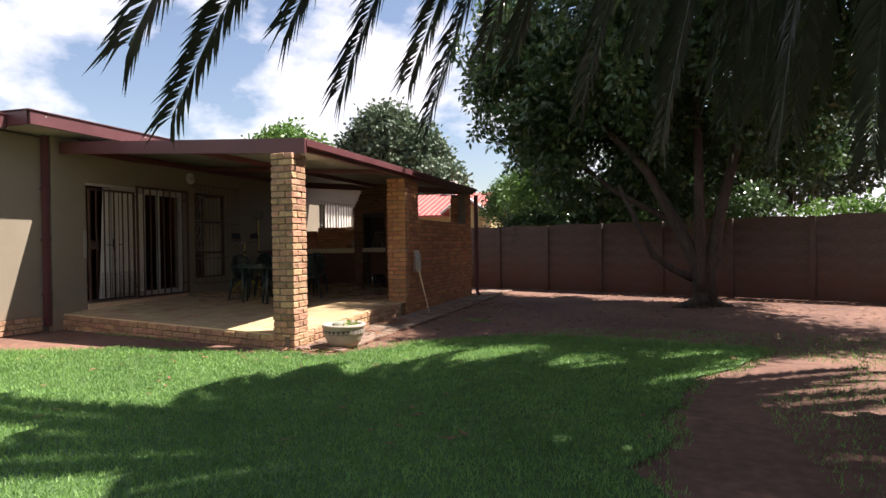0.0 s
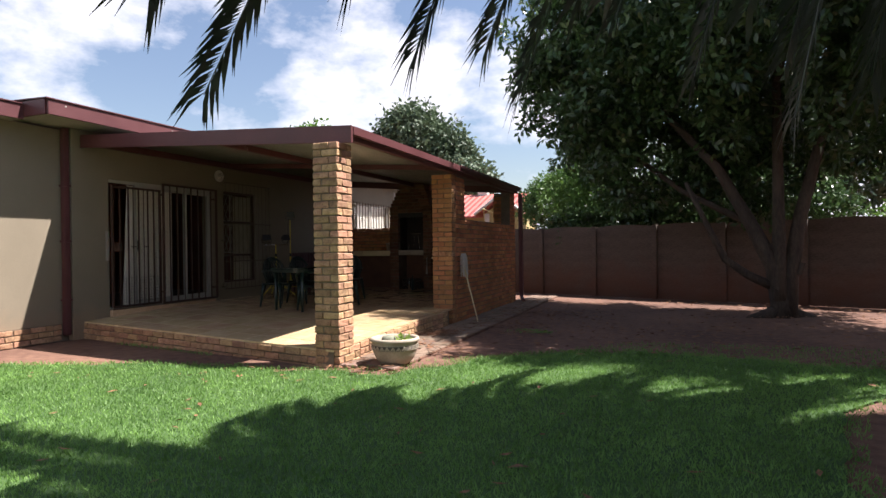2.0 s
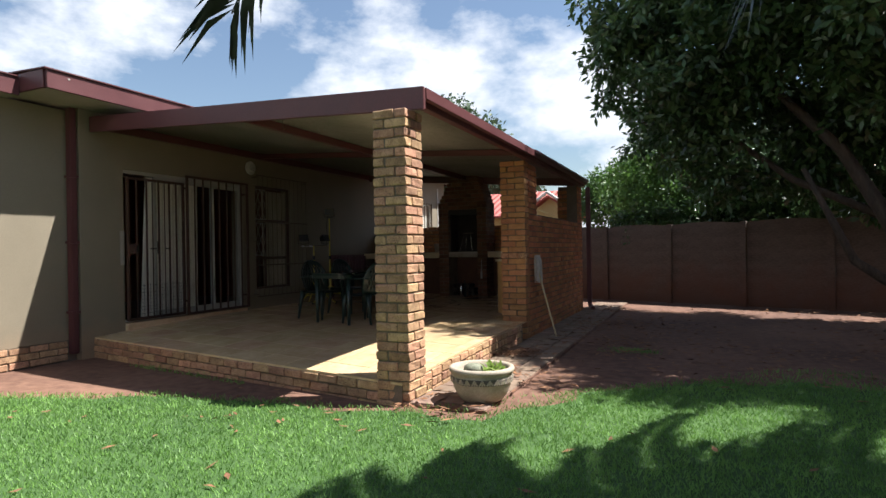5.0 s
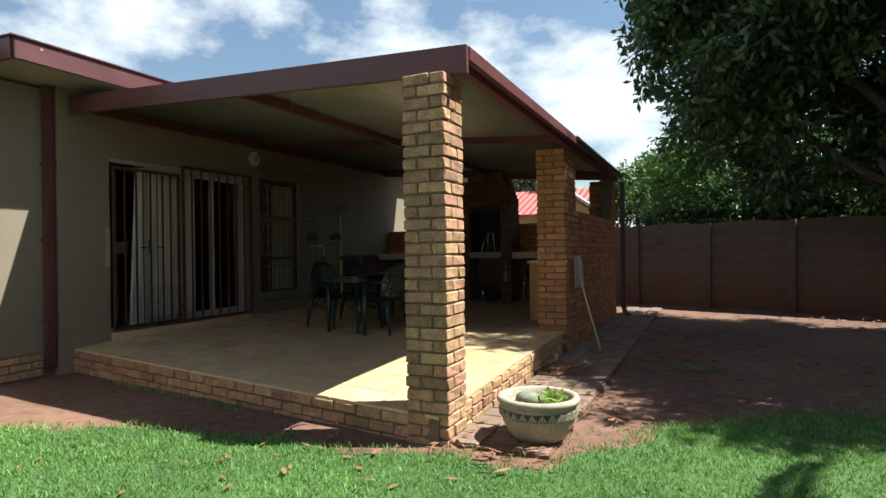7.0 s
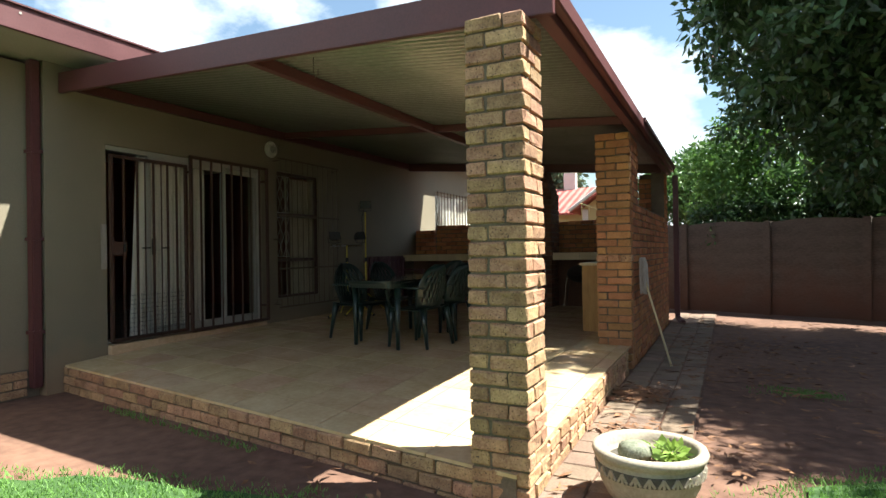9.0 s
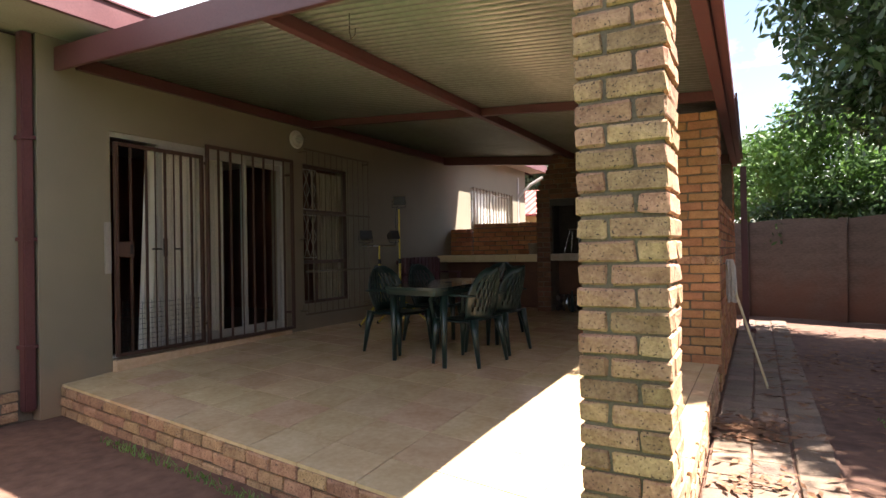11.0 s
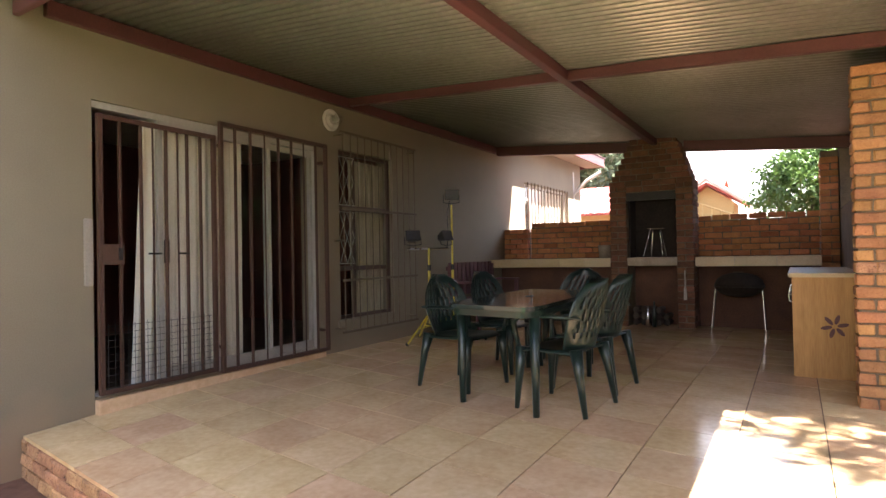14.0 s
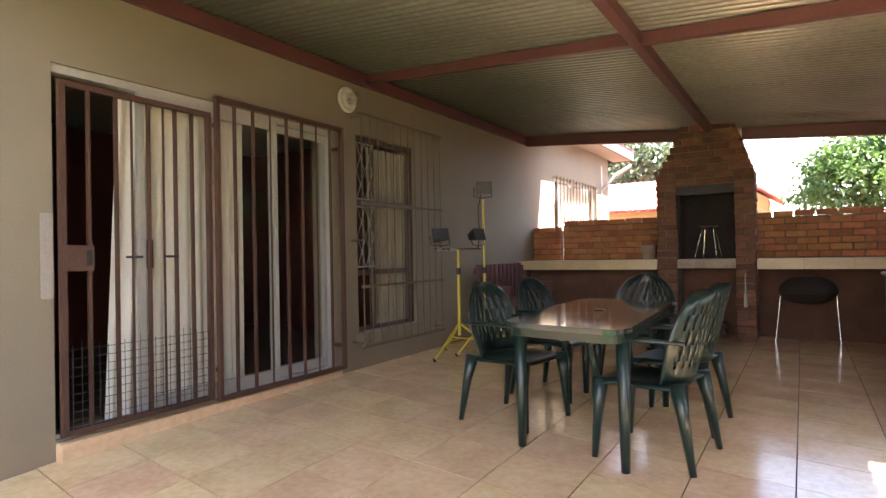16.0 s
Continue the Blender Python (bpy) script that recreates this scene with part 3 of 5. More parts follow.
frame_thing = thing("patio_roof_frame", "maroon steel beams that carry the patio roof", "roof frame", kind="structure")
beam("front_fascia", (-9.58, 7.453), (-4.40, 6.832), 0.04, 0.20, drop=-0.035)
beam("front_purlin", (-9.58, 7.513), (-4.46, 6.892), 0.06, 0.10, drop=0.002)
beam("wall_plate", (-9.565, 7.62), (-9.565, 14.6), 0.06, 0.11, drop=0.002)
beam("centre_beam", (-6.97, 7.16), (-6.97, 14.42), 0.075, 0.09, drop=0.002)
beam("cross_beam", (-9.53, 10.72), (-7.01, 10.50), 0.065, 0.085, drop=0.003)
beam("cross_beam", (-6.93, 10.50), (-4.52, 10.30), 0.065, 0.085, drop=0.003)
beam("back_beam", (-9.53, 14.50), (-7.35, 14.50), 0.08, 0.15, drop=0.002)
beam("back_beam", (-6.62, 14.50), (-4.62, 14.50), 0.08, 0.15, drop=0.002)
beam("edge_beam", (-4.50, 6.94), (-4.57, 15.1), 0.08, 0.12, drop=0.002)
beam("edge_flashing", (-4.40, 6.86), (-4.475, 15.12), 0.012, 0.10, drop=-0.035)
beam("gutter_lip", (-4.415, 10.6), (-4.455, 15.12), 0.02, 0.05, drop=-0.04)
beam("edge_ledge", (-4.43, 6.86), (-4.505, 15.12), 0.05, 0.02, drop=0.045)
bm = bmesh.new()
box(bm, -4.49, -4.40, 14.98, 15.06, 0.16, 2.62)
tube(bm, [(-4.445, 15.02, 0.2), (-4.44, 15.0, 0.12), (-4.40, 14.92, 0.07), (-4.34, 14.80, 0.045)], 0.045)
pp = thing("downpipe", "dark maroon downpipe with a shoe at the patio corner", "downpipe", kind="structure")
part("pipe", bm, M_MAROON, pp)
# wire hook hanging from the roof
bm = bmesh.new()
tube(bm, [(-6.55, 7.6, roof_z(-6.55, 7.6)), (-6.55, 7.6, 2.78), (-6.53, 7.59, 2.72), (-6.49, 7.58, 2.74), (-6.49, 7.58, 2.78)], 0.004, 5)
tagged(part("wire_hook", bm, M_CHROME), "small bent wire hook hanging from the patio roof", "hook")

# ---- brickwork ----
def brick_mesh(name, l, w, h, mat, seed, rough=0.005):
    rng = random.Random(seed)
    bm = bmesh.new()
    box(bm, -l / 2, l / 2, -w / 2, w / 2, -h / 2, h / 2)
    bmesh.ops.bevel(bm, geom=bm.edges[:], offset=0.007, segments=1, affect="EDGES")
    for v in bm.verts:
        v.co += Vector((rng.uniform(-rough, rough), rng.uniform(-rough, rough), rng.uniform(-rough, rough) * 0.6))
    return mesh_of(name, bm, mat)


COURSE = 0.0845
BRICKS = {}


def brick_kinds(mat, l, w=0.105, h=0.0715):
    key = (mat.name, round(l, 3), round(w, 3), round(h, 3))
    if key not in BRICKS:
        BRICKS[key] = [brick_mesh("brick", l, w, h, mat, 11 * i + len(BRICKS)) for i in range(3)]
    return BRICKS[key]


brick_rng = random.Random(7)


def lay(parent, mat, x, y, z, turn, l, w=0.105, h=0.0715, name="brick"):
    ob = new(name, brick_rng.choice(brick_kinds(mat, l, w, h)))
    ob.parent = parent
    j = brick_rng.uniform
    flip = 180 if brick_rng.random() < 0.5 else 0
    ob.matrix_basis = pose(x + j(-0.003, 0.003), y + j(-0.003, 0.003), z + j(-0.002, 0.002), j(-0.6, 0.6), j(-0.6, 0.6), turn + flip + j(-0.7, 0.7))
    return ob


def wall_face(parent, mat, p, q, z0, courses, depth=0.105, inset=0.045, half_first=0, skip=None, length=0.222, joint=0.012, lift=None):
    """One leaf of stretcher bricks whose outer face runs from p to q (the outside on the right hand), as separate bricks."""
    p, q = Vector(p), Vector(q)
    d = (q - p).normalized()
    out = Vector((d.y, -d.x))
    turn = math.degrees(math.atan2(d.y, d.x))
    total = (q - p).length
    for c in range(courses):
        s = 0.0
        first = True
        z = z0 + COURSE * (c + 0.5)
        while s < total - 0.02:
            l = length
            if first and (c + half_first) % 2:
                l = 0.105
            first = False
            l = min(l, total - s)
            if total - s - l < 0.05:
                l = total - s
            if l < 0.03:
                break
            m = p + d * (s + l / 2) - out * depth / 2
            if skip is None or not skip(s + l / 2, z):
                lay(parent, mat, m.x, m.y, z + (lift(m.x) if lift else 0), turn, round(max(l, 0.03) / 0.02) * 0.02 if l < 0.222 else l, depth)
            s += l + joint


def pillar(name, label, mat, x0, x1, y0, y1, z0, z1):
    """A brick pillar one and a half bricks square, bricks laid in a pinwheel."""
    t = thing(name, label, "pillar", kind="structure")
    bm = bmesh.new()
    box(bm, x0 + 0.0125, x1 - 0.0125, y0 + 0.0125, y1 - 0.0125, z0, z1)
    part("mortar", bm, M_MORTAR, t)
    n = round((z1 - z0) / COURSE)
    wx, wy = x1 - x0, y1 - y0
    d, g = 0.105, 0.012
    for c in range(n):
        z = z0 + COURSE * (c + 0.5)
        if c % 2 == 0:
            lay(t, mat, x0 + (wx - d - g) / 2, y0 + d / 2, z, 0, wx - d - g)
            lay(t, mat, x1 - d / 2, y0 + (wy - d - g) / 2, z, 90, wy - d - g)
            lay(t, mat, x1 - (wx - d - g) / 2, y1 - d / 2, z, 0, wx - d - g)
            lay(t, mat, x0 + d / 2, y1 - (wy - d - g) / 2, z, 90, wy - d - g)
        else:
            lay(t, mat, x1 - (wx - d - g) / 2, y0 + d / 2, z, 0, wx - d - g)
            lay(t, mat, x1 - d / 2, y1 - (wy - d - g) / 2, z, 90, wy - d - g)
            lay(t, mat, x0 + (wx - d - g) / 2, y1 - d / 2, z, 0, wx - d - g)
            lay(t, mat, x0 + d / 2, y0 + (wy - d - g) / 2, z, 90, wy - d - g)
    return t

# ---- pillars, step, side wall, back wall, braai ----
pillar("pillar_front", "yellow-brown face-brick pillar at the patio's front corner", M_BRICK, -4.854, -4.530, 6.712, 7.036, -0.055, 2.56)

step = thing("patio_step", "low yellow-brown brick edge round the patio", "step", kind="structure")
bm = bmesh.new()
prism(bm, [(-9.6, 7.48), (-4.60, 6.70), (-4.60, 8.0), (-4.60, 10.4), (-4.67, 10.4), (-4.67, 8.0), (-4.67, 6.76), (-9.6, 7.54)], -0.1, lambda x, y: floor_z(x, y) - 0.024)
part("mortar", bm, M_MORTAR, step)
d = (FRONT_R - FRONT_L).normalized()
wall_face(step, M_BRICK, FRONT_L, FRONT_R + d * -0.28, -0.078, 4, lift=lambda x: floor_z(x, front_y(x)) - 0.277)
for k in range(14):
    y = 7.05 + k * 0.234
    wall_face(step, M_BRICK, (-4.58, y), (-4.58, y + 0.222), floor_z(-4.58, y + 0.1) - 0.272, 3)

side = thing("wall_side", "orange clay brick side wall of the patio with an opening", "wall", kind="structure")
bm = bmesh.new()
box(bm, -4.80, -4.592, 10.72, 15.0, -0.05, 1.86)
box(bm, -4.80, -4.592, 10.79, 11.25, 1.86, 2.60)
box(bm, -4.80, -4.592, 14.55, 15.0, 1.86, 2.66)
part("mortar", bm, M_MORTAR, side)
wall_face(side, M_RED, (-4.58, 10.72), (-4.58, 14.55), -0.01, 22)
wall_face(side, M_RED, (-4.58, 10.79), (-4.58, 11.26), -0.01 + 22 * COURSE, 9)
wall_face(side, M_RED, (-4.58, 14.56), (-4.58, 15.0), -0.01, 31)
p2 = thing("pillar_middle", "orange clay brick pillar with a projecting header course", "pillar", kind="structure")
bm = bmesh.new()
box(bm, -4.93, -4.595, 10.55, 10.79, 0.0, 2.60)
part("mortar", bm, M_MORTAR, p2)
wall_face(p2, M_TAN, (-4.945, 10.535), (-4.57, 10.535), 0.005, 31)
for c in range(31):
    lay(p2, M_TAN, -4.892, 10.535 + 0.175, 0.005 + COURSE * (c + 0.5), 90, 0.125 if c % 2 else 0.14)
    lay(p2, M_TAN, -4.633, 10.535 + 0.175, 0.005 + COURSE * (c + 0.5), 90, 0.125 if c % 2 else 0.14)
for i in range(3):
    lay(p2, M_BRICK, -4.885 + i * 0.128, 10.60, 0.005 + COURSE * 14.5, 0, 0.118, 0.16)
far = thing("pillar_back", "orange clay brick pillar at the patio's back corner", "pillar", kind="structure")
bm = bmesh.new()
box(bm, -5.0, -4.81, 14.62, 14.99, 0.2, 2.62)
part("mortar", bm, M_MORTAR, far)
wall_face(far, M_RED, (-5.01, 14.97), (-5.01, 14.60), 0.26, 27)
wall_face(far, M_RED, (-5.01, 14.60), (-4.81, 14.60), 0.26, 27)

back = thing("wall_back", "low orange clay brick wall behind the patio counter", "wall", kind="structure")
bm = bmesh.new()
box(bm, -9.10, -5.02, 14.85, 15.0, 0.0, 1.80)
box(bm, -9.59, -9.155, 14.85, 15.0, 0.0, 1.74)
part("mortar", bm, M_MORTAR, back)
wall_face(back, M_RED, (-9.105, 14.83), (-5.02, 14.83), 0.27, 18, skip=lambda s, z: z < 0.3)
wall_face(back, M_RED, (-9.58, 14.80), (-9.15, 14.80), 0.27, 18)
x = -9.10
while x < -5.1:
    lay(back, M_RED, x + 0.11, 14.93, 1.835 + brick_rng.uniform(-0.006, 0.012), 0, 0.212, 0.16)
    x += 0.232

braai = thing("built_in_braai", "orange clay brick fireplace with corbelled hood and sooty hearth", "fireplace", kind="structure")
FB = 14.22
fz = floor_z(-7)
bm = bmesh.new()
box(bm, -7.60, -7.375, FB + 0.012, 14.80, fz, 2.28)
box(bm, -6.70, -6.50, FB + 0.012, 14.80, fz, 2.28)
box(bm, -7.375, -6.70, FB + 0.012, 14.80, 2.215, 2.28)
box(bm, -7.375, -6.70, 14.72, 14.80, fz, 2.215)
for i in range(8):
    o, q = 0.044 * i, 0.028 * i
    box(bm, -7.60 + o, -6.50 - q, FB + 0.012, 14.80, 2.28 + i * COURSE, 2.28 + (i + 1) * COURSE)
part("mortar", bm, M_MORTAR, braai)
wall_face(braai, M_BRAAI, (-7.615, FB), (-7.375, FB), fz, 24)
wall_face(braai, M_BRAAI, (-6.70, FB), (-6.485, FB), fz, 24)
wall_face(braai, M_BRAAI, (-6.485, FB + 0.11), (-6.485, 14.80), fz, 24)
wall_face(braai, M_BRAAI, (-7.615, 14.80), (-7.615, FB + 0.11), fz, 24)
wall_face(braai, M_BRAAI, (-7.37, FB), (-6.70, FB), 2.215, 1)
for i in range(8):
    o, q = 0.044 * i, 0.028 * i
    wall_face(braai, M_BRAAI, (-7.615 + o, FB), (-6.485 - q, FB), 2.30 + i * COURSE, 1, half_first=i)
    wall_face(braai, M_BRAAI, (-6.485 - q, FB + 0.11), (-6.485 - q, 14.80), 2.30 + i * COURSE, 1, half_first=i)
    wall_face(braai, M_BRAAI, (-7.615 + o, 14.80), (-7.615 + o, FB + 0.11), 2.30 + i * COURSE, 1, half_first=i)
bm = bmesh.new()
box(bm, -7.374, -6.701, FB + 0.005, 14.72, 1.17, 1.285)
part("hearth_slab", bm, M_CEMENT, braai, "grey cast concrete hearth slab", bevel=0.006)
bm = bmesh.new()
box(bm, -7.374, -7.35, FB + 0.12, 14.715, 1.286, 2.21)
box(bm, -6.725, -6.701, FB + 0.12, 14.715, 1.286, 2.21)
box(bm, -7.35, -6.725, 14.69, 14.715, 1.286, 2.21)
part("hearth_lining", bm, M_SOOT, braai, "black sooted hearth lining")
bm = bmesh.new()
box(bm, -7.374, -6.701, FB + 0.01, FB + 0.05, 2.10, 2.212)
part("hood_plate", bm, M_DARK, braai, "black steel hood plate")


def counter(x0, x1):
    t = thing("counter", "tiled concrete counter with cream tile edging", "counter", "counters beside the fireplace", kind="structure")
    bm = bmesh.new()
    box(bm, x0, x1, 14.27, 14.825, 1.16, 1.268)
    part("counter_slab", bm, M_CEMENT, t)
    n = round((x1 - x0) / 0.42)
    w = (x1 - x0) / n
    for i in range(n):
        bm = bmesh.new()
        box(bm, x0 + i * w + 0.003, x0 + (i + 1) * w - 0.003, 14.255, 14.268, 1.155, 1.282)
        part("tile", bm, M_COUNTER, t, bevel=0.002)
        bm = bmesh.new()
        box(bm, x0 + i * w + 0.003, x0 + (i + 1) * w - 0.003, 14.27, 14.825, 1.27, 1.28)
        part("tile", bm, M_COUNTER, t)
    return t


counter(-9.59, -7.625)
counter(-6.475, -5.02)
# backing wall, the overhang's shade painted into its brick colour
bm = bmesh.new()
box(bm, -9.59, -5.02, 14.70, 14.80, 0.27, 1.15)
setting("counter_backing", bm, M_SHADED, "brick wall under the counter with its shade put into the colour", "wall")

# ---- plinth of the set-back wall ----
plinth = thing("house_plinth", "low brick plinth under the plastered house wall", "plinth", kind="structure")
bm = bmesh.new()
box(bm, -9.96, -9.705, -6, 7.296, -0.1, 0.25)
part("mortar", bm, M_MORTAR, plinth)
wall_face(plinth, M_BRICK, (-9.69, 3.2), (-9.69, 7.18), 0.0, 3)

# ---- floor tiles ----
patio_floor = thing("patio_floor", "large glossy cream ceramic floor tiles with dark joints", "floor", kind="structure")
LIMIT = [(-9.598, 7.472), (-4.595, 6.693), (-4.595, 14.70), (-9.598, 14.70)]


def clip_poly(poly, limit):
    out = poly
    k = len(limit)
    for i in range(k):
        ax, ay = limit[i]
        bx, by = limit[(i + 1) % k]
        src, out = out, []
        for j in range(len(src)):
            p, q = src[j], src[(j + 1) % len(src)]
            sp = (bx - ax) * (p[1] - ay) - (by - ay) * (p[0] - ax)
            sq = (bx - ax) * (q[1] - ay) - (by - ay) * (q[0] - ax)
            if sp >= 0:
                out.append(p)
            if (sp >= 0) != (sq >= 0):
                f = sp / (sp - sq)
                out.append((p[0] + f * (q[0] - p[0]), p[1] + f * (q[1] - p[1])))
        if not out:
            return []
    return out


PITCH, GAP, SKEW = 0.4425, 0.0032, -0.165
for i in range(-10, 8):
    for j in range(-12, 22):
        xa, xb = -6.05 + i * PITCH + GAP, -6.05 + (i + 1) * PITCH - GAP
        row = lambda x, c: 9.46 + SKEW * (x + 8.75) + c * PITCH
        poly = clip_poly([(xa, row(xa, j) + GAP), (xb, row(xb, j) + GAP), (xb, row(xb, j + 1) - GAP), (xa, row(xa, j + 1) - GAP)], LIMIT)
        if len(poly) < 3:
            continue
        area = abs(sum(a[0] * b[1] - b[0] * a[1] for a, b in zip(poly, poly[1:] + poly[:1]))) / 2
        if area < 0.002:
            continue
        bm = bmesh.new()
        dz = brick_rng.uniform(-0.0006, 0.0006)
        prism(bm, poly, lambda x, y: floor_z(x, y) - 0.02, lambda x, y: floor_z(x, y) + dz)
        part("tile", bm, M_TILE, patio_floor)
bm = bmesh.new()
box(bm, -9.60, -9.535, 7.93, 10.27, 0.25, 0.385)
setting("door_sill", bm, M_TILE, "tiled sill step under the sliding door", "sill", bevel=0.004)

# ---- path ----
path = thing("path", "worn clay paver path beside the patio", "path", kind="structure")
bm = bmesh.new()
box(bm, -4.56, -3.84, 6.72, 16.6, -0.06, 0.012)
part("sand_bed", bm, M_SOIL, path)
for r in range(43):
    for c in range(3):
        y = 6.84 + r * 0.229 + (0.11 if c % 2 else 0)
        if y > 16.5:
            continue
        lay(path, M_PAVER, -4.44 + c * 0.236, y, 0.006 + 0.004 * noise.noise((c, y, 1)), 90, 0.222, 0.222, 0.04, "paver")

# ---- plain unseen walls added behind the walk; the tall one blocks low sky light ----
bm = bmesh.new()
box(bm, -9.6, 7.7, -7.2, -7.0, -0.1, 2.4)
box(bm, 7.5, 7.7, -7.0, 13.2, -0.1, 4.6)
setting("wall_closing", bm, M_FENCE, "plain unseen closing wall, raised on one side to block low sky light", "wall")

# ---- boundary fence ----
FA, FB2 = Vector((-4.45, 17.6)), Vector((4.4, 14.4))
fd = (FB2 - FA).normalized()
fturn = math.degrees(math.atan2(fd.y, fd.x))
fence = thing("fence", "weathered precast concrete panel fence stained by red soil", "fence", kind="structure")
SPAN = 1.62


def panel_mesh(wavy):
    bm = bmesh.new()
    n = 14
    lo, hi = [], []
    for i in range(n + 1):
        x = -SPAN / 2 + 0.05 + (SPAN - 0.1) * i / n
        top = 0.2985 + (0.05 * math.sin(math.pi * i / n) if wavy else 0.0)
        for y, arr in ((-0.024, lo), (0.024, hi)):
            arr.append((bm.verts.new((x, y, -0.003)), bm.verts.new((x, y * 0.55, top + 0.003))))
    for a in range(n):
        bm.faces.new((lo[a][0], lo[a + 1][0], lo[a + 1][1], lo[a][1]))
        bm.faces.new((hi[a + 1][0], hi[a][0], hi[a][1], hi[a + 1][1]))
        bm.faces.new((lo[a][1], lo[a + 1][1], hi[a + 1][1], hi[a][1]))
        bm.faces.new((hi[a][0], hi[a + 1][0], lo[a + 1][0], lo[a][0]))
    return mesh_of("panel", bm, M_FENCE)


PLAIN, WAVY = panel_mesh(False), panel_mesh(True)
bm = bmesh.new()
box(bm, -0.065, 0.065, -0.075, 0.075, -0.1, 1.84)
POST = mesh_of("post", bm, M_FENCE, bevel=0.012)
for k in range(-4, 12):
    c = FA + fd * (k * SPAN)
    post = new("post", POST)
    post.parent = fence
    post.matrix_basis = pose(c.x, c.y, 0, brick_rng.uniform(-0.6, 0.6), brick_rng.uniform(-0.6, 0.6), fturn)
    m = c + fd * SPAN / 2
    for r in range(6):
        pa = new("panel", WAVY if r == 5 else PLAIN)
        pa.parent = fence
        pa.matrix_basis = pose(m.x, m.y, r * 0.302, brick_rng.uniform(-0.9, 0.9), 0, fturn)

# ---- sliding door, gates, curtains ----
DY0, DY1, DZ0, DZ1 = DOOR
door = thing("door_1", "white aluminium sliding door standing partly open behind steel gates", "door", kind="structure")
for b in ((-9.69, -9.62, DY0, DY1, DZ1 - 0.05, DZ1), (-9.69, -9.62, DY0, DY1, DZ0, DZ0 + 0.03), (-9.69, -9.62, DY1 - 0.022, DY1, DZ0 + 0.03, DZ1 - 0.05)):
    bm = bmesh.new()
    box(bm, *b)
    part("door_frame", bm, M_WHITE, door, bevel=0.003)


def sheet(bm, x, ya, yb, za, zb):
    """One pane of glass in the plane of a wall along y."""
    bm.faces.new([bm.verts.new(p) for p in ((x, ya, za), (x, yb, za), (x, yb, zb), (x, ya, zb))])


def leaf(ya, yb, x):
    bm = bmesh.new()
    z0, z1 = DZ0 + 0.032, DZ1 - 0.052
    for b in ((ya, ya + 0.04, z0, z1), (yb - 0.04, yb, z0, z1), (ya + 0.04, yb - 0.04, z1 - 0.06, z1), (ya + 0.04, yb - 0.04, z0, z0 + 0.08)):
        box(bm, x - 0.02, x + 0.02, *b)
    f = part("door_panel", bm, M_WHITE, door, bevel=0.003)
    bm = bmesh.new()
    sheet(bm, x, ya + 0.041, yb - 0.041, z0 + 0.081, z1 - 0.061)
    g = part("pane", bm, M_GLASS, f)
    g.visible_shadow = False
    return f


pl = leaf(8.45, 9.62, -9.64)
leaf(9.585, 10.225, -9.68)
bm = bmesh.new()
box(bm, -9.618, -9.59, 8.49, 8.525, 1.35, 1.54)
part("handle", bm, M_DARK, pl, "black door handle", bevel=0.004)


def curtain(ya, yb, x, z0, z1, waves, label, slant=0.0, amp=0.035, mat=M_CURTAIN):
    bm = bmesh.new()
    n = waves * 8
    rows = []
    for k in range(7):
        v = k / 6
        rows.append([bm.verts.new((x + amp * math.sin(2 * math.pi * i / 8 + 0.6 * v) * (0.8 + 0.3 * math.sin(i * 0.7)),
                                   ya + (yb - ya) * i / n + (slant * (1 - v) * (1 - i / n)), z0 + (z1 - z0) * v)) for i in range(n + 1)])
    for a, b in zip(rows, rows[1:]):
        for i in range(n):
            bm.faces.new((a[i], a[i + 1], b[i + 1], b[i]))
    return tagged(part("curtain", bm, mat, smooth=True), label, "curtain", "curtains")


curtain(8.36, 9.02, -9.71, 0.40, 2.48, 7, "long cream cloth curtain hanging in the doorway", -0.10)
curtain(9.03, 9.34, -9.72, 0.40, 2.48, 4, "long cream cloth curtain behind the door glass", 0.0)
curtain(10.88, 11.54, -9.74, 0.62, 2.50, 7, "dull tan cloth curtain drawn behind the window", 0.05, mat=M_DULL)
curtain(16.3, 18.15, -9.75, 1.60, 2.64, 10, "pale curtain behind a barred window", 0.0)


def gate(name, label, ya, yb, z0, z1, x, bars):
    """A gate with its bars at the given shares of its width, every third one thinner."""
    t = thing(name, label, "security gate", "door gates")
    for b in ((ya, ya + 0.036, z0, z1), (yb - 0.036, yb, z0, z1), (ya + 0.036, yb - 0.036, z1 - 0.036, z1), (ya + 0.036, yb - 0.036, z0, z0 + 0.036)):
        bm = bmesh.new()
        box(bm, x - 0.018, x + 0.018, *b)
        part("frame_bar", bm, M_GATE, t, bevel=0.004)
    for i, share in enumerate(bars):
        y = ya + (yb - ya) * share
        r = 0.007 if i % 3 == 2 else 0.0115
        bm = bmesh.new()
        box(bm, x - r, x + r, y - r, y + r, z0 + 0.036, z1 - 0.036)
        part("bar", bm, M_GATE, t, bevel=0.004)
    return t


ga = gate("security_gate", "brown steel security gate with wire mesh along its foot", 7.945, 8.945, 0.415, 2.44, -9.565, (0.164, 0.328, 0.427, 0.537, 0.725, 0.64, 0.85))
bm = bmesh.new()
for i in range(19):
    y = 8.0 + i * 0.05
    box(bm, -9.545, -9.543, y - 0.0015, y + 0.0015, 0.44, 0.93 + 0.02 * math.sin(i))
for k in range(10):
    box(bm, -9.5435, -9.5415, 7.98, 8.91, 0.45 + k * 0.05, 0.453 + k * 0.05)
part("wire_mesh", bm, M_DARK, ga, "dark square wire mesh")
bm = bmesh.new()
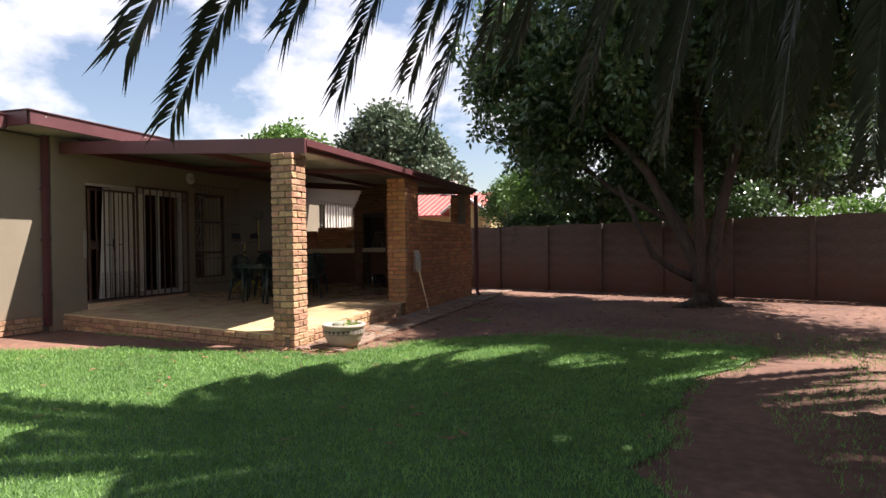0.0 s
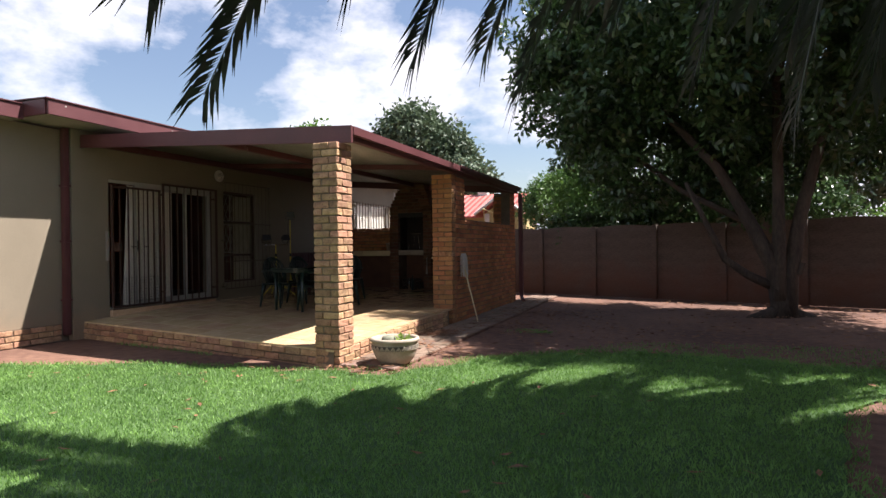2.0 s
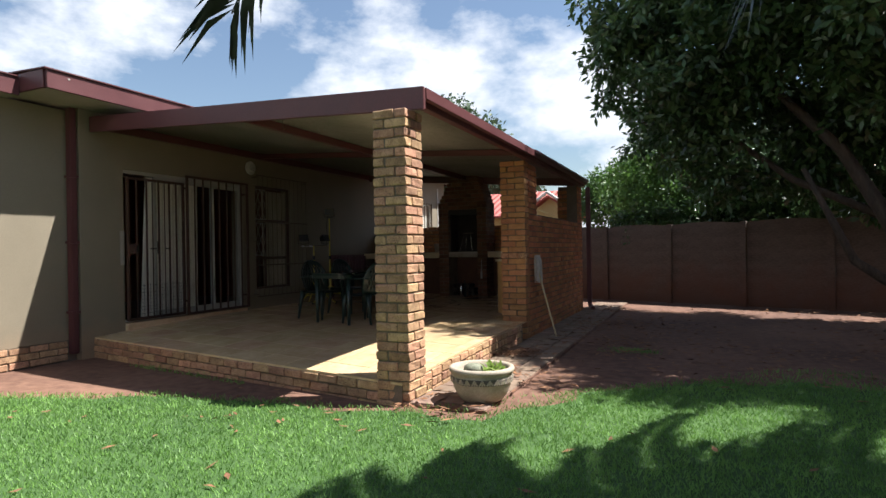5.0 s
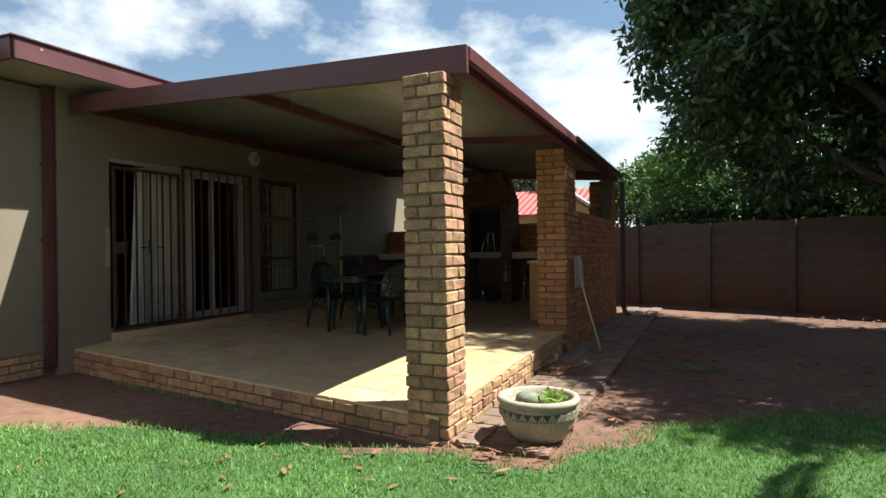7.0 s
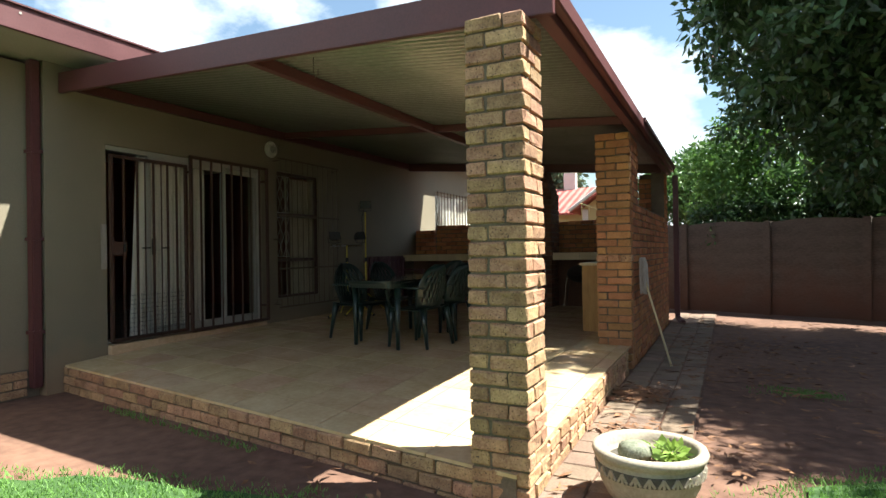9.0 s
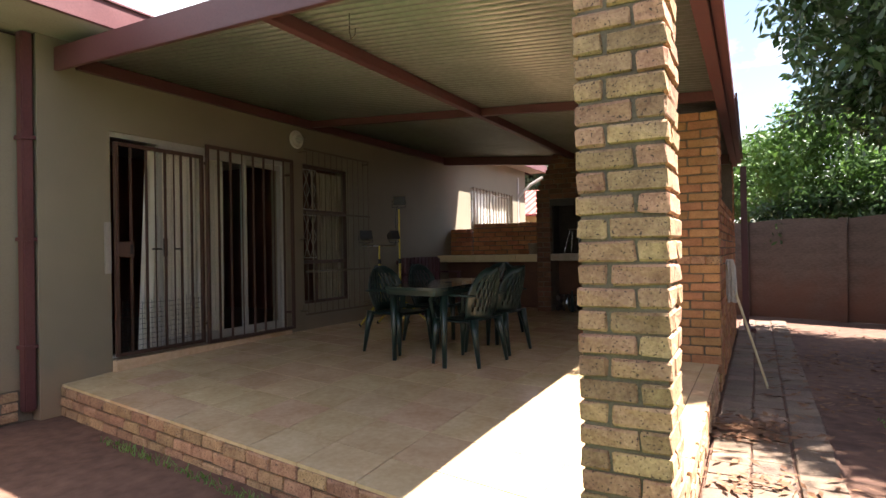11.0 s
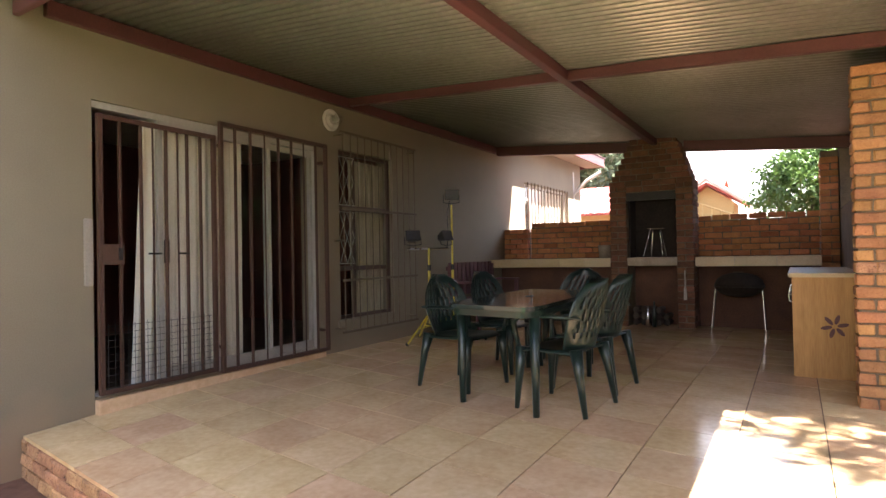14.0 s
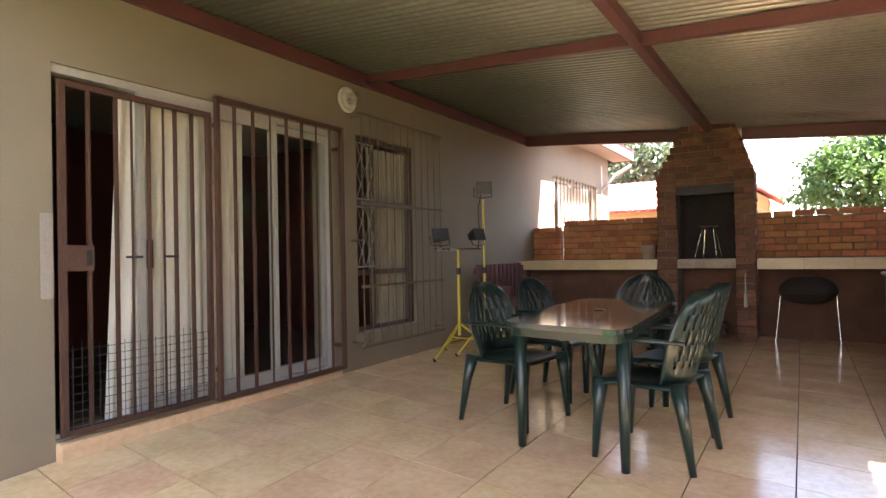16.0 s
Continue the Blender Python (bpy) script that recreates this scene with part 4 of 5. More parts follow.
box(bm, -9.585, -9.54, 7.95, 8.13, 1.35, 1.50)
lk = part("lock_box", bm, M_GATE, ga, bevel=0.005)
bm = bmesh.new()
box(bm, -9.541, -9.535, 8.08, 8.11, 1.38, 1.47)
part("keyhole_plate", bm, M_DARK, lk)
for y in (8.38, 8.63):
    bm = bmesh.new()
    box(bm, -9.57, -9.55, y - 0.05, y + 0.05, 1.42, 1.435)
    part("rail_link", bm, M_DARK, ga)
gb = gate("security_gate", "brown steel burglar grille fixed over the sliding door", 8.95, 10.30, 0.40, 2.56, -9.52, [k / 8 for k in range(1, 8)])
for y in (9.0, 10.25):
    for z in (0.6, 2.35):
        bm = bmesh.new()
        box(bm, -9.60, -9.537, y - 0.012, y + 0.012, z, z + 0.03)
        part("wall_lug", bm, M_GATE, gb)
bm = bmesh.new()
box(bm, -9.597, -9.58, 7.86, 7.925, 1.20, 1.68)
tagged(part("strike_plate", bm, M_EAVE, bevel=0.006), "painted metal strike plate on the door jamb", "plate")

# ---- window beside the door ----
WY0, WY1, WZ0, WZ1 = WIN
win = thing("window_1", "brown steel window with lattice bars and a cream curtain", "window", kind="structure")
for b in ((WY0, WY0 + 0.04, WZ0, WZ1), (WY1 - 0.04, WY1, WZ0, WZ1), (WY0 + 0.3, WY0 + 0.335, WZ0, WZ1), (WY0 + 0.04, WY1 - 0.04, WZ0, WZ0 + 0.04), (WY0 + 0.04, WY1 - 0.04, WZ1 - 0.04, WZ1),
          (WY0 + 0.04, WY1 - 0.04, 1.90, 1.96), (WY0 + 0.04, WY1 - 0.04, 1.22, 1.27)):
    bm = bmesh.new()
    box(bm, -9.69, -9.65, *b)
    part("window_frame", bm, M_GATE, win, bevel=0.003)
for za, zb in ((WZ0 + 0.04, 1.22), (1.27, 1.90), (1.96, WZ1 - 0.04)):
    bm = bmesh.new()
    sheet(bm, -9.674, WY0 + 0.04, WY1 - 0.04, za, zb)
    g = part("pane", bm, M_GLASS, win)
    g.visible_shadow = False
bm = bmesh.new()
for za, zb in ((1.96, 2.5), (1.30, 1.88)):
    for i in range(2):
        ya, n = WY0 + 0.05 + i * 0.125, 2
        h = (zb - za) / n
        for k in range(n):
            for s in (1, -1):
                rod(bm, (-9.64, ya + (0 if s > 0 else 0.125), za + k * h), (-9.64, ya + (0.125 if s > 0 else 0), za + (k + 1) * h), 0.004, seg=5)
    for z in (za, zb):
        rod(bm, (-9.64, WY0 + 0.04, z), (-9.64, WY0 + 0.31, z), 0.006, seg=5)
part("lattice", bm, M_WHITE, win, "pale diamond lattice bars")
bm = bmesh.new()
box(bm, -9.66, -9.57, WY0 - 0.04, WY1 + 0.04, WZ0 - 0.09, WZ0 - 0.003)
part("window_sill", bm, M_PLASTER, win, bevel=0.006)
cage = thing("burglar_cage", "thin brown steel burglar bars standing off the window", "burglar bars")
for i in range(12):
    y = 10.52 + i * 0.125
    bm = bmesh.new()
    rod(bm, (-9.48, y, 0.55), (-9.48, y, 2.74), 0.0055, seg=6)
    part("bar", bm, M_CAGE, cage)
for z in (0.56, 1.12, 1.9, 2.73):
    bm = bmesh.new()
    box(bm, -9.49, -9.47, 10.48, 11.93, z - 0.012, z + 0.012)
    part("cross_bar", bm, M_CAGE, cage)
for y in (10.50, 11.91):
    for z in (0.60, 1.55, 2.70):
        bm = bmesh.new()
        rod(bm, (-9.60, y, z), (-9.48, y, z), 0.009, seg=6)
        part("standoff", bm, M_CAGE, cage)
# wing window
wy0, wy1, wz0, wz1 = WING
win2 = thing("window_2", "white barred window in the sunlit house wall", "window", kind="structure")
for b in ((wy0, wy0 + 0.05, wz0, wz1), (wy1 - 0.05, wy1, wz0, wz1), (wy0 + 0.05, wy1 - 0.05, wz1 - 0.05, wz1), (wy0 + 0.05, wy1 - 0.05, wz0, wz0 + 0.05), (wy0 + 1.18, wy0 + 1.23, wz0 + 0.05, wz1 - 0.05)):
    bm = bmesh.new()
    box(bm, -9.70, -9.66, *b)
    part("window_frame", bm, M_WHITE, win2)
bm = bmesh.new()
sheet(bm, -9.68, wy0 + 0.05, wy1 - 0.05, wz0 + 0.05, wz1 - 0.05)
g = part("pane", bm, M_GLASS, win2)
g.visible_shadow = False
for i in range(14):
    bm = bmesh.new()
    y = wy0 + 0.09 + i * 0.172
    rod(bm, (-9.57, y, wz0 - 0.02), (-9.57, y, wz1 + 0.02), 0.012, seg=6)
    part("bar", bm, M_CAGE, win2)
bm = bmesh.new()
box(bm, -9.62, -9.585, 18.55, 18.62, 0, 3.2)
tube(bm, [(-9.6, 18.58, 2.7), (-9.35, 18.75, 3.0), (-9.05, 18.9, 3.2)], 0.04)
tagged(part("downpipe", bm, M_WHITE), "white downpipe at the far house eave", "downpipe", "", "structure")

# ---- wall lamp ----
lamp = thing("wall_lamp", "round white bulkhead wall lamp with a glass jar", "wall lamp")
m = pose(-9.60, 10.45, 2.86, 0, 90, 0)
bm = bmesh.new()
lathe(bm, [(0.115, 0.001), (0.12, 0.02), (0.112, 0.036), (0.10, 0.036), (0.094, 0.016), (0.05, 0.014), (0.045, 0.045)], 32)
bmesh.ops.transform(bm, matrix=m, verts=bm.verts)
part("base_plate", bm, M_SOFFIT, lamp, "cream enamelled ring", smooth=True)
bm = bmesh.new()
lathe(bm, [(0.05, 0.046), (0.058, 0.07), (0.056, 0.12), (0.04, 0.15), (0.01, 0.16)], 24)
bmesh.ops.transform(bm, matrix=m, verts=bm.verts)
part("glass_jar", bm, M_LAMPGLASS, lamp, "clear glass jar", smooth=True)
bm = bmesh.new()
lathe(bm, [(0.02, 0.046), (0.028, 0.08), (0.024, 0.12), (0.006, 0.135)], 16)
bmesh.ops.transform(bm, matrix=m, verts=bm.verts)
part("bulb", bm, M_WHITE, lamp, smooth=True)

# ---- floodlight stands ----
def flood_head(t, at_m):
    bm = bmesh.new()
    for v in box(bm, -0.05, 0.05, -0.09, 0.09, -0.065, 0.065):
        if v.co.x < 0:
            v.co.y, v.co.z = v.co.y * 0.65, v.co.z * 0.6
    for k in range(5):
        box(bm, -0.075, -0.045, -0.05 + k * 0.024, -0.044 + k * 0.024, -0.035, 0.035)
    bmesh.ops.transform(bm, matrix=at_m, verts=bm.verts)
    h = part("flood_head", bm, M_DARK, t, "black floodlight housing", bevel=0.003)
    bm = bmesh.new()
    box(bm, 0.051, 0.056, -0.08, 0.08, -0.055, 0.055, at_m)
    part("front_glass", bm, M_LENS, h, "dark floodlight glass")
    bm = bmesh.new()
    tube(bm, [at_m @ Vector(p) for p in ((0, -0.10, 0), (0, -0.10, -0.10), (0, 0, -0.115), (0, 0.10, -0.10), (0, 0.10, 0))], 0.006, 6)
    part("bracket", bm, M_DARK, t)


def stand(x, y, top, label, turn):
    t = thing("floodlight_stand", label, "floodlight stand", "work lights")
    z = floor_z(x)
    bm = bmesh.new()
    rod(bm, (x, y, z + 0.22), (x, y, z + 0.9), 0.017)
    part("pole", bm, M_YELLOW, t)
    bm = bmesh.new()
    rod(bm, (x, y, z + 0.88), (x, y, top), 0.013)
    part("upper_pole", bm, M_YELLOW, t)
    bm = bmesh.new()
    rod(bm, (x, y, z + 0.86), (x, y, z + 0.93), 0.024)
    part("collar", bm, M_DARK, t)
    for k in range(3):
        a = radians(turn + 120 * k)
        bm = bmesh.new()
        rod(bm, (x + 0.015 * math.cos(a), y + 0.015 * math.sin(a), z + 0.34), (x + 0.42 * math.cos(a), y + 0.42 * math.sin(a), z + 0.012), 0.011)
        lg = part("leg", bm, M_YELLOW, t)
        bm = bmesh.new()
        rod(bm, (x, y, z + 0.19), (x + 0.2 * math.cos(a), y + 0.2 * math.sin(a), z + 0.18), 0.007, seg=6)
        part("brace", bm, M_YELLOW, t)
        bm = bmesh.new()
        rod(bm, (x + 0.405 * math.cos(a), y + 0.405 * math.sin(a), z + 0.001), (x + 0.43 * math.cos(a), y + 0.43 * math.sin(a), z + 0.03), 0.015, seg=6)
        part("rubber_foot", bm, M_DARK, lg)
    return t


s1 = stand(-9.10, 11.62, 1.46, "yellow tripod stand with two black floodlights on a crossbar", 262)
bm = bmesh.new()
rod(bm, (-9.28, 11.44, 1.455), (-8.93, 11.80, 1.455), 0.012)
part("crossbar", bm, M_CHROME, s1)
flood_head(s1, pose(-9.24, 11.48, 1.60, 0, -20, -45))
flood_head(s1, pose(-8.96, 11.77, 1.60, 0, -15, -10))
s2 = stand(-8.98, 11.98, 2.0, "tall yellow tripod stand with one black floodlight", 10)
flood_head(s2, pose(-8.98, 11.98, 2.13, 0, 8, -50))
bm = bmesh.new()
tube(bm, [(-9.0, 11.97, 2.05), (-9.03, 11.95, 1.9), (-9.02, 11.96, 1.6), (-9.05, 11.96, 1.45)], 0.006, 6)
part("cable", bm, M_DARK, s2)

# ---- table and chairs ----
table = thing("patio_table", "dark green plastic garden table, its worn glossy top coloured paler for sheen", "table")
tx0, tx1, ty0, ty1 = -7.47, -6.77, 9.10, 10.88
TURN = lambda x, y: (x - 0.05 * (y - 9.99), y - 0.18 * (x + 7.12))
tz = floor_z(-7.1) + 0.73
cx, cy = (tx0 + tx1) / 2, (ty0 + ty1) / 2
hw, hl = (tx1 - tx0) / 2 + 0.02, (ty1 - ty0) / 2
outline = []
for i in range(40):
    a = 2 * math.pi * i / 40
    c, s = math.cos(a), math.sin(a)
    outline.append(TURN(cx + hw * math.copysign(abs(c) ** 0.22, c), cy + hl * math.copysign(abs(s) ** 0.22, s)))
bm = bmesh.new()
prism(bm, outline, tz - 0.03, tz)
part("tabletop", bm, M_TABLETOP, table, bevel=0.008)
bm = bmesh.new()
inner = [(cx + (x - cx) * 0.93, cy + (y - cy) * 0.96) for x, y in outline]
prism(bm, inner, tz - 0.075, tz - 0.031)
part("apron", bm, M_PLASTIC, table)
bm = bmesh.new()
lathe(bm, [(0.035, 0.0), (0.035, 0.004), (0.02, 0.0045), (0.02, 0.001)], 20, (cx, cy, tz + 0.0005))
part("umbrella_hole", bm, M_DARK, table)
for ux in (tx0 + 0.045, tx1 - 0.045):
    for uy in (ty0 + 0.20, ty1 - 0.20):
        lx, ly = TURN(ux, uy)
        bm = bmesh.new()
        tube(bm, [(lx, ly, floor_z(lx, ly) + 0.002), (lx, ly, floor_z(lx) + 0.25), (lx, ly, tz - 0.07)], [0.022, 0.027, 0.038], 8)
        part("leg", bm, M_PLASTIC, table, smooth=True)


def chair_model():
    """A moulded plastic armchair that faces +x, its foot at the origin."""
    t = thing("garden_chair", "dark green moulded plastic garden armchair with a slatted back", "chair", "chairs round the table")
    bm = bmesh.new()
    n = 10
    rows = []
    for i in range(n + 1):
        u = i / n
        x = -0.21 + 0.45 * u
        row = []
        for j in range(n + 1):
            v = -1 + 2 * j / n
            w = 0.235 + 0.025 * u
            z = 0.425 - 0.025 * math.sin(math.pi * u) * (1 - v * v) + 0.015 * u - (0.03 * max(0, u - 0.85) / 0.15) - 0.02 * max(0, abs(v) - 0.8) / 0.2
            row.append(bm.verts.new((x - 0.02 * v * v, w * v, z)))
        rows.append(row)
    for a, b in zip(rows, rows[1:]):
        for j in range(n):
            bm.faces.new((a[j], b[j], b[j + 1], a[j + 1]))
    seat = part("seat", bm, M_PLASTIC, t, smooth=True)
    s = seat.modifiers.new("thick", "SOLIDIFY")
    s.thickness = 0.012
    bm = bmesh.new()
    nu, nv = 30, 12
    rows = []
    for i in range(nv + 1):
        v = i / nv
        half = 0.275 * math.sqrt(max(0.0, 1 - max(0.0, (v - 0.35) / 0.66) ** 2.2)) if v > 0.35 else 0.235 + 0.04 * v / 0.35
        rows.append([bm.verts.new((-0.215 - 0.13 * v + 0.10 * (2 * j / nu - 1) ** 2, half * (2 * j / nu - 1), 0.425 + 0.475 * v)) for j in range(nu + 1)])
    for i in range(nv):
        for j in range(nu):
            lean = j + (i - 3) * (0.55 if j >= nu / 2 else -0.55)
            hole = 2 <= i <= nv - 3 and 3 <= j <= nu - 4 and int(abs(lean - nu / 2) * 1.0) % 3 == 1
            if not hole:
                bm.faces.new((rows[i][j], rows[i][j + 1], rows[i + 1][j + 1], rows[i + 1][j]))
    backrest = part("backrest", bm, M_PLASTIC, t, smooth=True)
    s = backrest.modifiers.new("thick", "SOLIDIFY")
    s.thickness = 0.01
    for sy in (1, -1):
        bm = bmesh.new()
        tube(bm, [(-0.24, sy * 0.235, 0.64), (-0.12, sy * 0.275, 0.655), (0.05, sy * 0.285, 0.66), (0.18, sy * 0.285, 0.645), (0.235, sy * 0.28, 0.61), (0.23, sy * 0.265, 0.52), (0.215, sy * 0.245, 0.43)],
             [0.018, 0.022, 0.024, 0.024, 0.022, 0.018, 0.018], 8)
        for v in bm.verts:
            if v.co.z > 0.62:
                v.co.z = 0.645 + (v.co.z - 0.645) * 0.55
        part("armrest", bm, M_PLASTIC, t, smooth=True)
        for sx, top in ((0.2, (0.205, sy * 0.225, 0.43)), (-0.2, (-0.2, sy * 0.215, 0.43))):
            bm = bmesh.new()
            fx = 0.235 if sx > 0 else -0.275
            tube(bm, [top, (0.6 * top[0] + 0.4 * fx, sy * 0.238, 0.27), (fx, sy * 0.255, 0.002)], [0.046, 0.030, 0.017], 8)
            part("leg", bm, M_PLASTIC, t, smooth=True)
    return t


first = chair_model()
spots = [(-7.64, 9.84, -10), (-7.65, 10.64, -9), (-7.22, 11.42, -96), (-6.72, 9.62, 173), (-6.72, 10.30, 176)]
first.matrix_basis = pose(spots[0][0], spots[0][1], floor_z(spots[0][0]), 0, 0, spots[0][2])
for x, y, a in spots[1:]:
    copy_thing(first, pose(x, y, floor_z(x), 0, 0, a))

# ---- small furniture at the back ----
bench = thing("slatted_bench", "dark red slatted garden bench against the wall", "bench")
bz = floor_z(-9.3)
for i in range(11):
    bm = bmesh.new()
    y = 12.75 + i * 0.125
    box(bm, -9.50, -9.48, y, y + 0.09, bz + 0.46, bz + 0.93, None)
    part("back_slat", bm, M_BENCH, bench, bevel=0.004)
for b in ((-9.52, -9.505, 12.72, 14.12, bz + 0.52, bz + 0.58), (-9.52, -9.505, 12.72, 14.12, bz + 0.82, bz + 0.88)):
    bm = bmesh.new()
    box(bm, *b)
    part("back_rail", bm, M_BENCH, bench)
for k in range(4):
    bm = bmesh.new()
    box(bm, -9.46 + k * 0.11, -9.37 + k * 0.11, 12.72, 14.12, bz + 0.40, bz + 0.425)
    part("seat_slat", bm, M_BENCH, bench, bevel=0.004)
for y in (12.74, 14.04):
    for x in (-9.50, -9.07):
        bm = bmesh.new()
        box(bm, x, x + 0.05, y, y + 0.06, bz + 0.001, bz + (0.64 if x > -9.2 else 0.90))
        part("leg", bm, M_BENCH, bench)
    bm = bmesh.new()
    box(bm, -9.47, -9.0, y, y + 0.06, bz + 0.64, bz + 0.67)
    part("armrest", bm, M_BENCH, bench, bevel=0.006)

cab = thing("pine_cabinet", "long varnished pine cabinet with dark red doors along the brick wall", "cabinet", at=pose(-5.33, 11.50, floor_z(-5.2)))
bm = bmesh.new()
box(bm, 0.022, 0.50, 0.024, 1.85, 0.04, 0.85)
part("body", bm, M_BENCH, cab, "dark red painted carcass", bevel=0.005)
bm = bmesh.new()
box(bm, 0.0, 0.50, 0.0, 0.022, 0.0, 0.85)
panel = part("end_panel", bm, M_WOOD, cab, "orange pine end panel", bevel=0.004)
bm = bmesh.new()
for k in range(6):
    a = k * math.pi / 3 + 0.2
    r = bmesh.ops.create_circle(bm, cap_ends=True, segments=10, radius=0.034)
    bmesh.ops.transform(bm, matrix=Matrix.Translation((0.30 + 0.06 * math.cos(a), -0.002, 0.44 + 0.06 * math.sin(a))) @ pose(0, 0, 0, 90, -math.degrees(a), 0) @ Matrix.Diagonal((1.25, 0.5, 1, 1)), verts=r["verts"])
part("flower", bm, M_BENCH, panel, "dark red painted flower")
for k in range(4):
    y = 0.03 + k * 0.455
    bm = bmesh.new()
    box(bm, 0.002, 0.021, y, y + 0.445, 0.06, 0.83)
    dr = part("door", bm, M_BENCH, cab, "dark red cabinet door", bevel=0.004)
    bm = bmesh.new()
    hy = y + (0.40 if k % 2 == 0 else 0.045)
    tube(bm, [(0.002, hy, 0.60), (-0.025, hy, 0.615), (-0.03, hy, 0.66), (-0.025, hy, 0.705), (0.002, hy, 0.72)], 0.0035, 6)
    part("handle", bm, M_CHROME, dr, "small bright handle")
bm = bmesh.new()
box(bm, -0.03, 0.51, -0.03, 1.87, 0.851, 0.885)
part("cabinet_top", bm, M_COUNTER, cab, "pale worn cabinet top", bevel=0.008)

drum = thing("kettle_grill", "black domed kettle grill on thin steel legs under the counter", "grill")
gz = floor_z(-6)
bm = bmesh.new()
lathe(bm, [(0.04, -0.13), (0.16, -0.115), (0.25, -0.07), (0.30, -0.005), (0.31, 0.0), (0.31, 0.012), (0.29, 0.012)], 28)
bmesh.ops.transform(bm, matrix=Matrix.Translation((-5.96, 14.46, gz + 0.58)) @ Matrix.Diagonal((1, 0.8, 1, 1)), verts=bm.verts)
part("bowl", bm, M_SOOT, drum, smooth=True)
bm = bmesh.new()
lathe(bm, [(0.305, 0.014), (0.305, 0.035), (0.28, 0.10), (0.21, 0.16), (0.11, 0.19), (0.02, 0.197)], 28)
bmesh.ops.transform(bm, matrix=Matrix.Translation((-5.96, 14.46, gz + 0.58)) @ Matrix.Diagonal((1, 0.8, 1, 1)), verts=bm.verts)
lid = part("lid", bm, M_SOOT, drum, "black domed lid", smooth=True)
bm = bmesh.new()
tube(bm, [(-6.03, 14.42, gz + 0.74), (-6.02, 14.42, gz + 0.785), (-5.90, 14.42, gz + 0.785), (-5.89, 14.42, gz + 0.74)], 0.009, 6)
part("handle", bm, M_CAGE, lid)
for x, o in ((-6.24, -0.06), (-5.68, 0.03)):
    for y in (14.32, 14.52):
        bm = bmesh.new()
        rod(bm, (x, y, gz + 0.55), (x + o, y, gz + 0.001), 0.0055, seg=6)
        part("leg", bm, M_CHROME if y < 14.4 else M_DARK, drum, "thin steel leg")

grid = thing("braai_grid", "bright steel folding grid standing in the black hearth", "grill grid")
for sx in (-1, 1):
    bm = bmesh.new()
    tube(bm, [(-7.03 + sx * 0.07, 14.5, 1.70), (-7.03 + sx * 0.16, 14.42, 1.30)], 0.004, 6)
    part("leg", bm, M_CHROME, grid)
    bm = bmesh.new()
    tube(bm, [(-7.03 + sx * 0.05, 14.55, 1.66), (-7.03 + sx * 0.08, 14.58, 1.29)], 0.0035, 6)
    part("leg", bm, M_CHROME, grid)
bm = bmesh.new()
for k in range(7):
    rod(bm, (-7.12 + k * 0.03, 14.46, 1.70), (-7.12 + k * 0.03, 14.62, 1.70), 0.004, seg=5)
rod(bm, (-7.13, 14.46, 1.70), (-6.93, 14.46, 1.70), 0.006, seg=5)
rod(bm, (-7.13, 14.62, 1.70), (-6.93, 14.62, 1.70), 0.006, seg=5)
part("rack", bm, M_CAGE, grid)

bm = bmesh.new()
tube(bm, [(-6.60, FB - 0.02, 1.10), (-6.60, FB - 0.025, 0.90), (-6.60, FB - 0.03, 0.84), (-6.60, FB - 0.03, 0.70)], [0.006, 0.007, 0.018, 0.022], 8)
box(bm, -6.605, -6.595, FB - 0.02, FB + 0.005, 1.09, 1.10)
tagged(part("hanging_brush", bm, M_WHITE), "white plastic brush hanging on the fireplace pier", "brush")
bm = bmesh.new()
lathe(bm, [(0.085, 0.0), (0.105, 0.18), (0.112, 0.185), (0.112, 0.20), (0.098, 0.20), (0.08, 0.02)], 24, (-7.80, 14.62, 1.281))
tagged(part("plant_pot", bm, M_CEMENT, smooth=True), "small greenish-grey plant pot on the counter", "pot")
wood_rng = random.Random(5)
for k in range(14):
    bm = bmesh.new()
    x, z = -7.30 + (k % 5) * 0.105, fz + 0.05 + (k // 5) * 0.09
    tube(bm, [(x, FB + 0.10 + wood_rng.uniform(0, 0.06), z), (x + wood_rng.uniform(-0.03, 0.03), FB + 0.30, z + 0.01), (x, FB + 0.46, z)], [0.045, 0.042, 0.04], 7)
    tagged(part("log", bm, M_BARK), "split firewood log stacked under the hearth", "log", "firewood")
bm = bmesh.new()
for x, h, r in ((-7.12, 0.30, 0.035), (-7.03, 0.36, 0.03)):
    lathe(bm, [(r, 0), (r, h * 0.6), (r * 0.4, h * 0.75), (r * 0.4, h)], 14, (x, FB + 0.07, fz + 0.0))
    tagged(part("bottle", bm, M_CHROME if h < 0.33 else M_PLASTIC, smooth=True), "bottle standing before the firewood", "bottle", "bottles")
    bm = bmesh.new()
bm.free()

# ---- pot and mop outside ----
pot = thing("planter", "round cast cement planter with a leaf-patterned band", "planter", at=pose(-3.995, 7.04, 0.024) @ Matrix.Diagonal((0.96, 0.96, 0.88, 1)))
bm = bmesh.new()
lathe(bm, [(0.165, 0.0), (0.185, 0.012), (0.222, 0.06), (0.256, 0.135), (0.26, 0.165), (0.272, 0.19), (0.277, 0.245), (0.268, 0.262), (0.272, 0.275), (0.292, 0.288), (0.298, 0.31), (0.288, 0.332), (0.262, 0.335), (0.245, 0.322), (0.235, 0.28), (0.22, 0.24), (0.02, 0.235)], 48)
bowl = part("bowl", bm, M_CEMENT, pot, smooth=True)
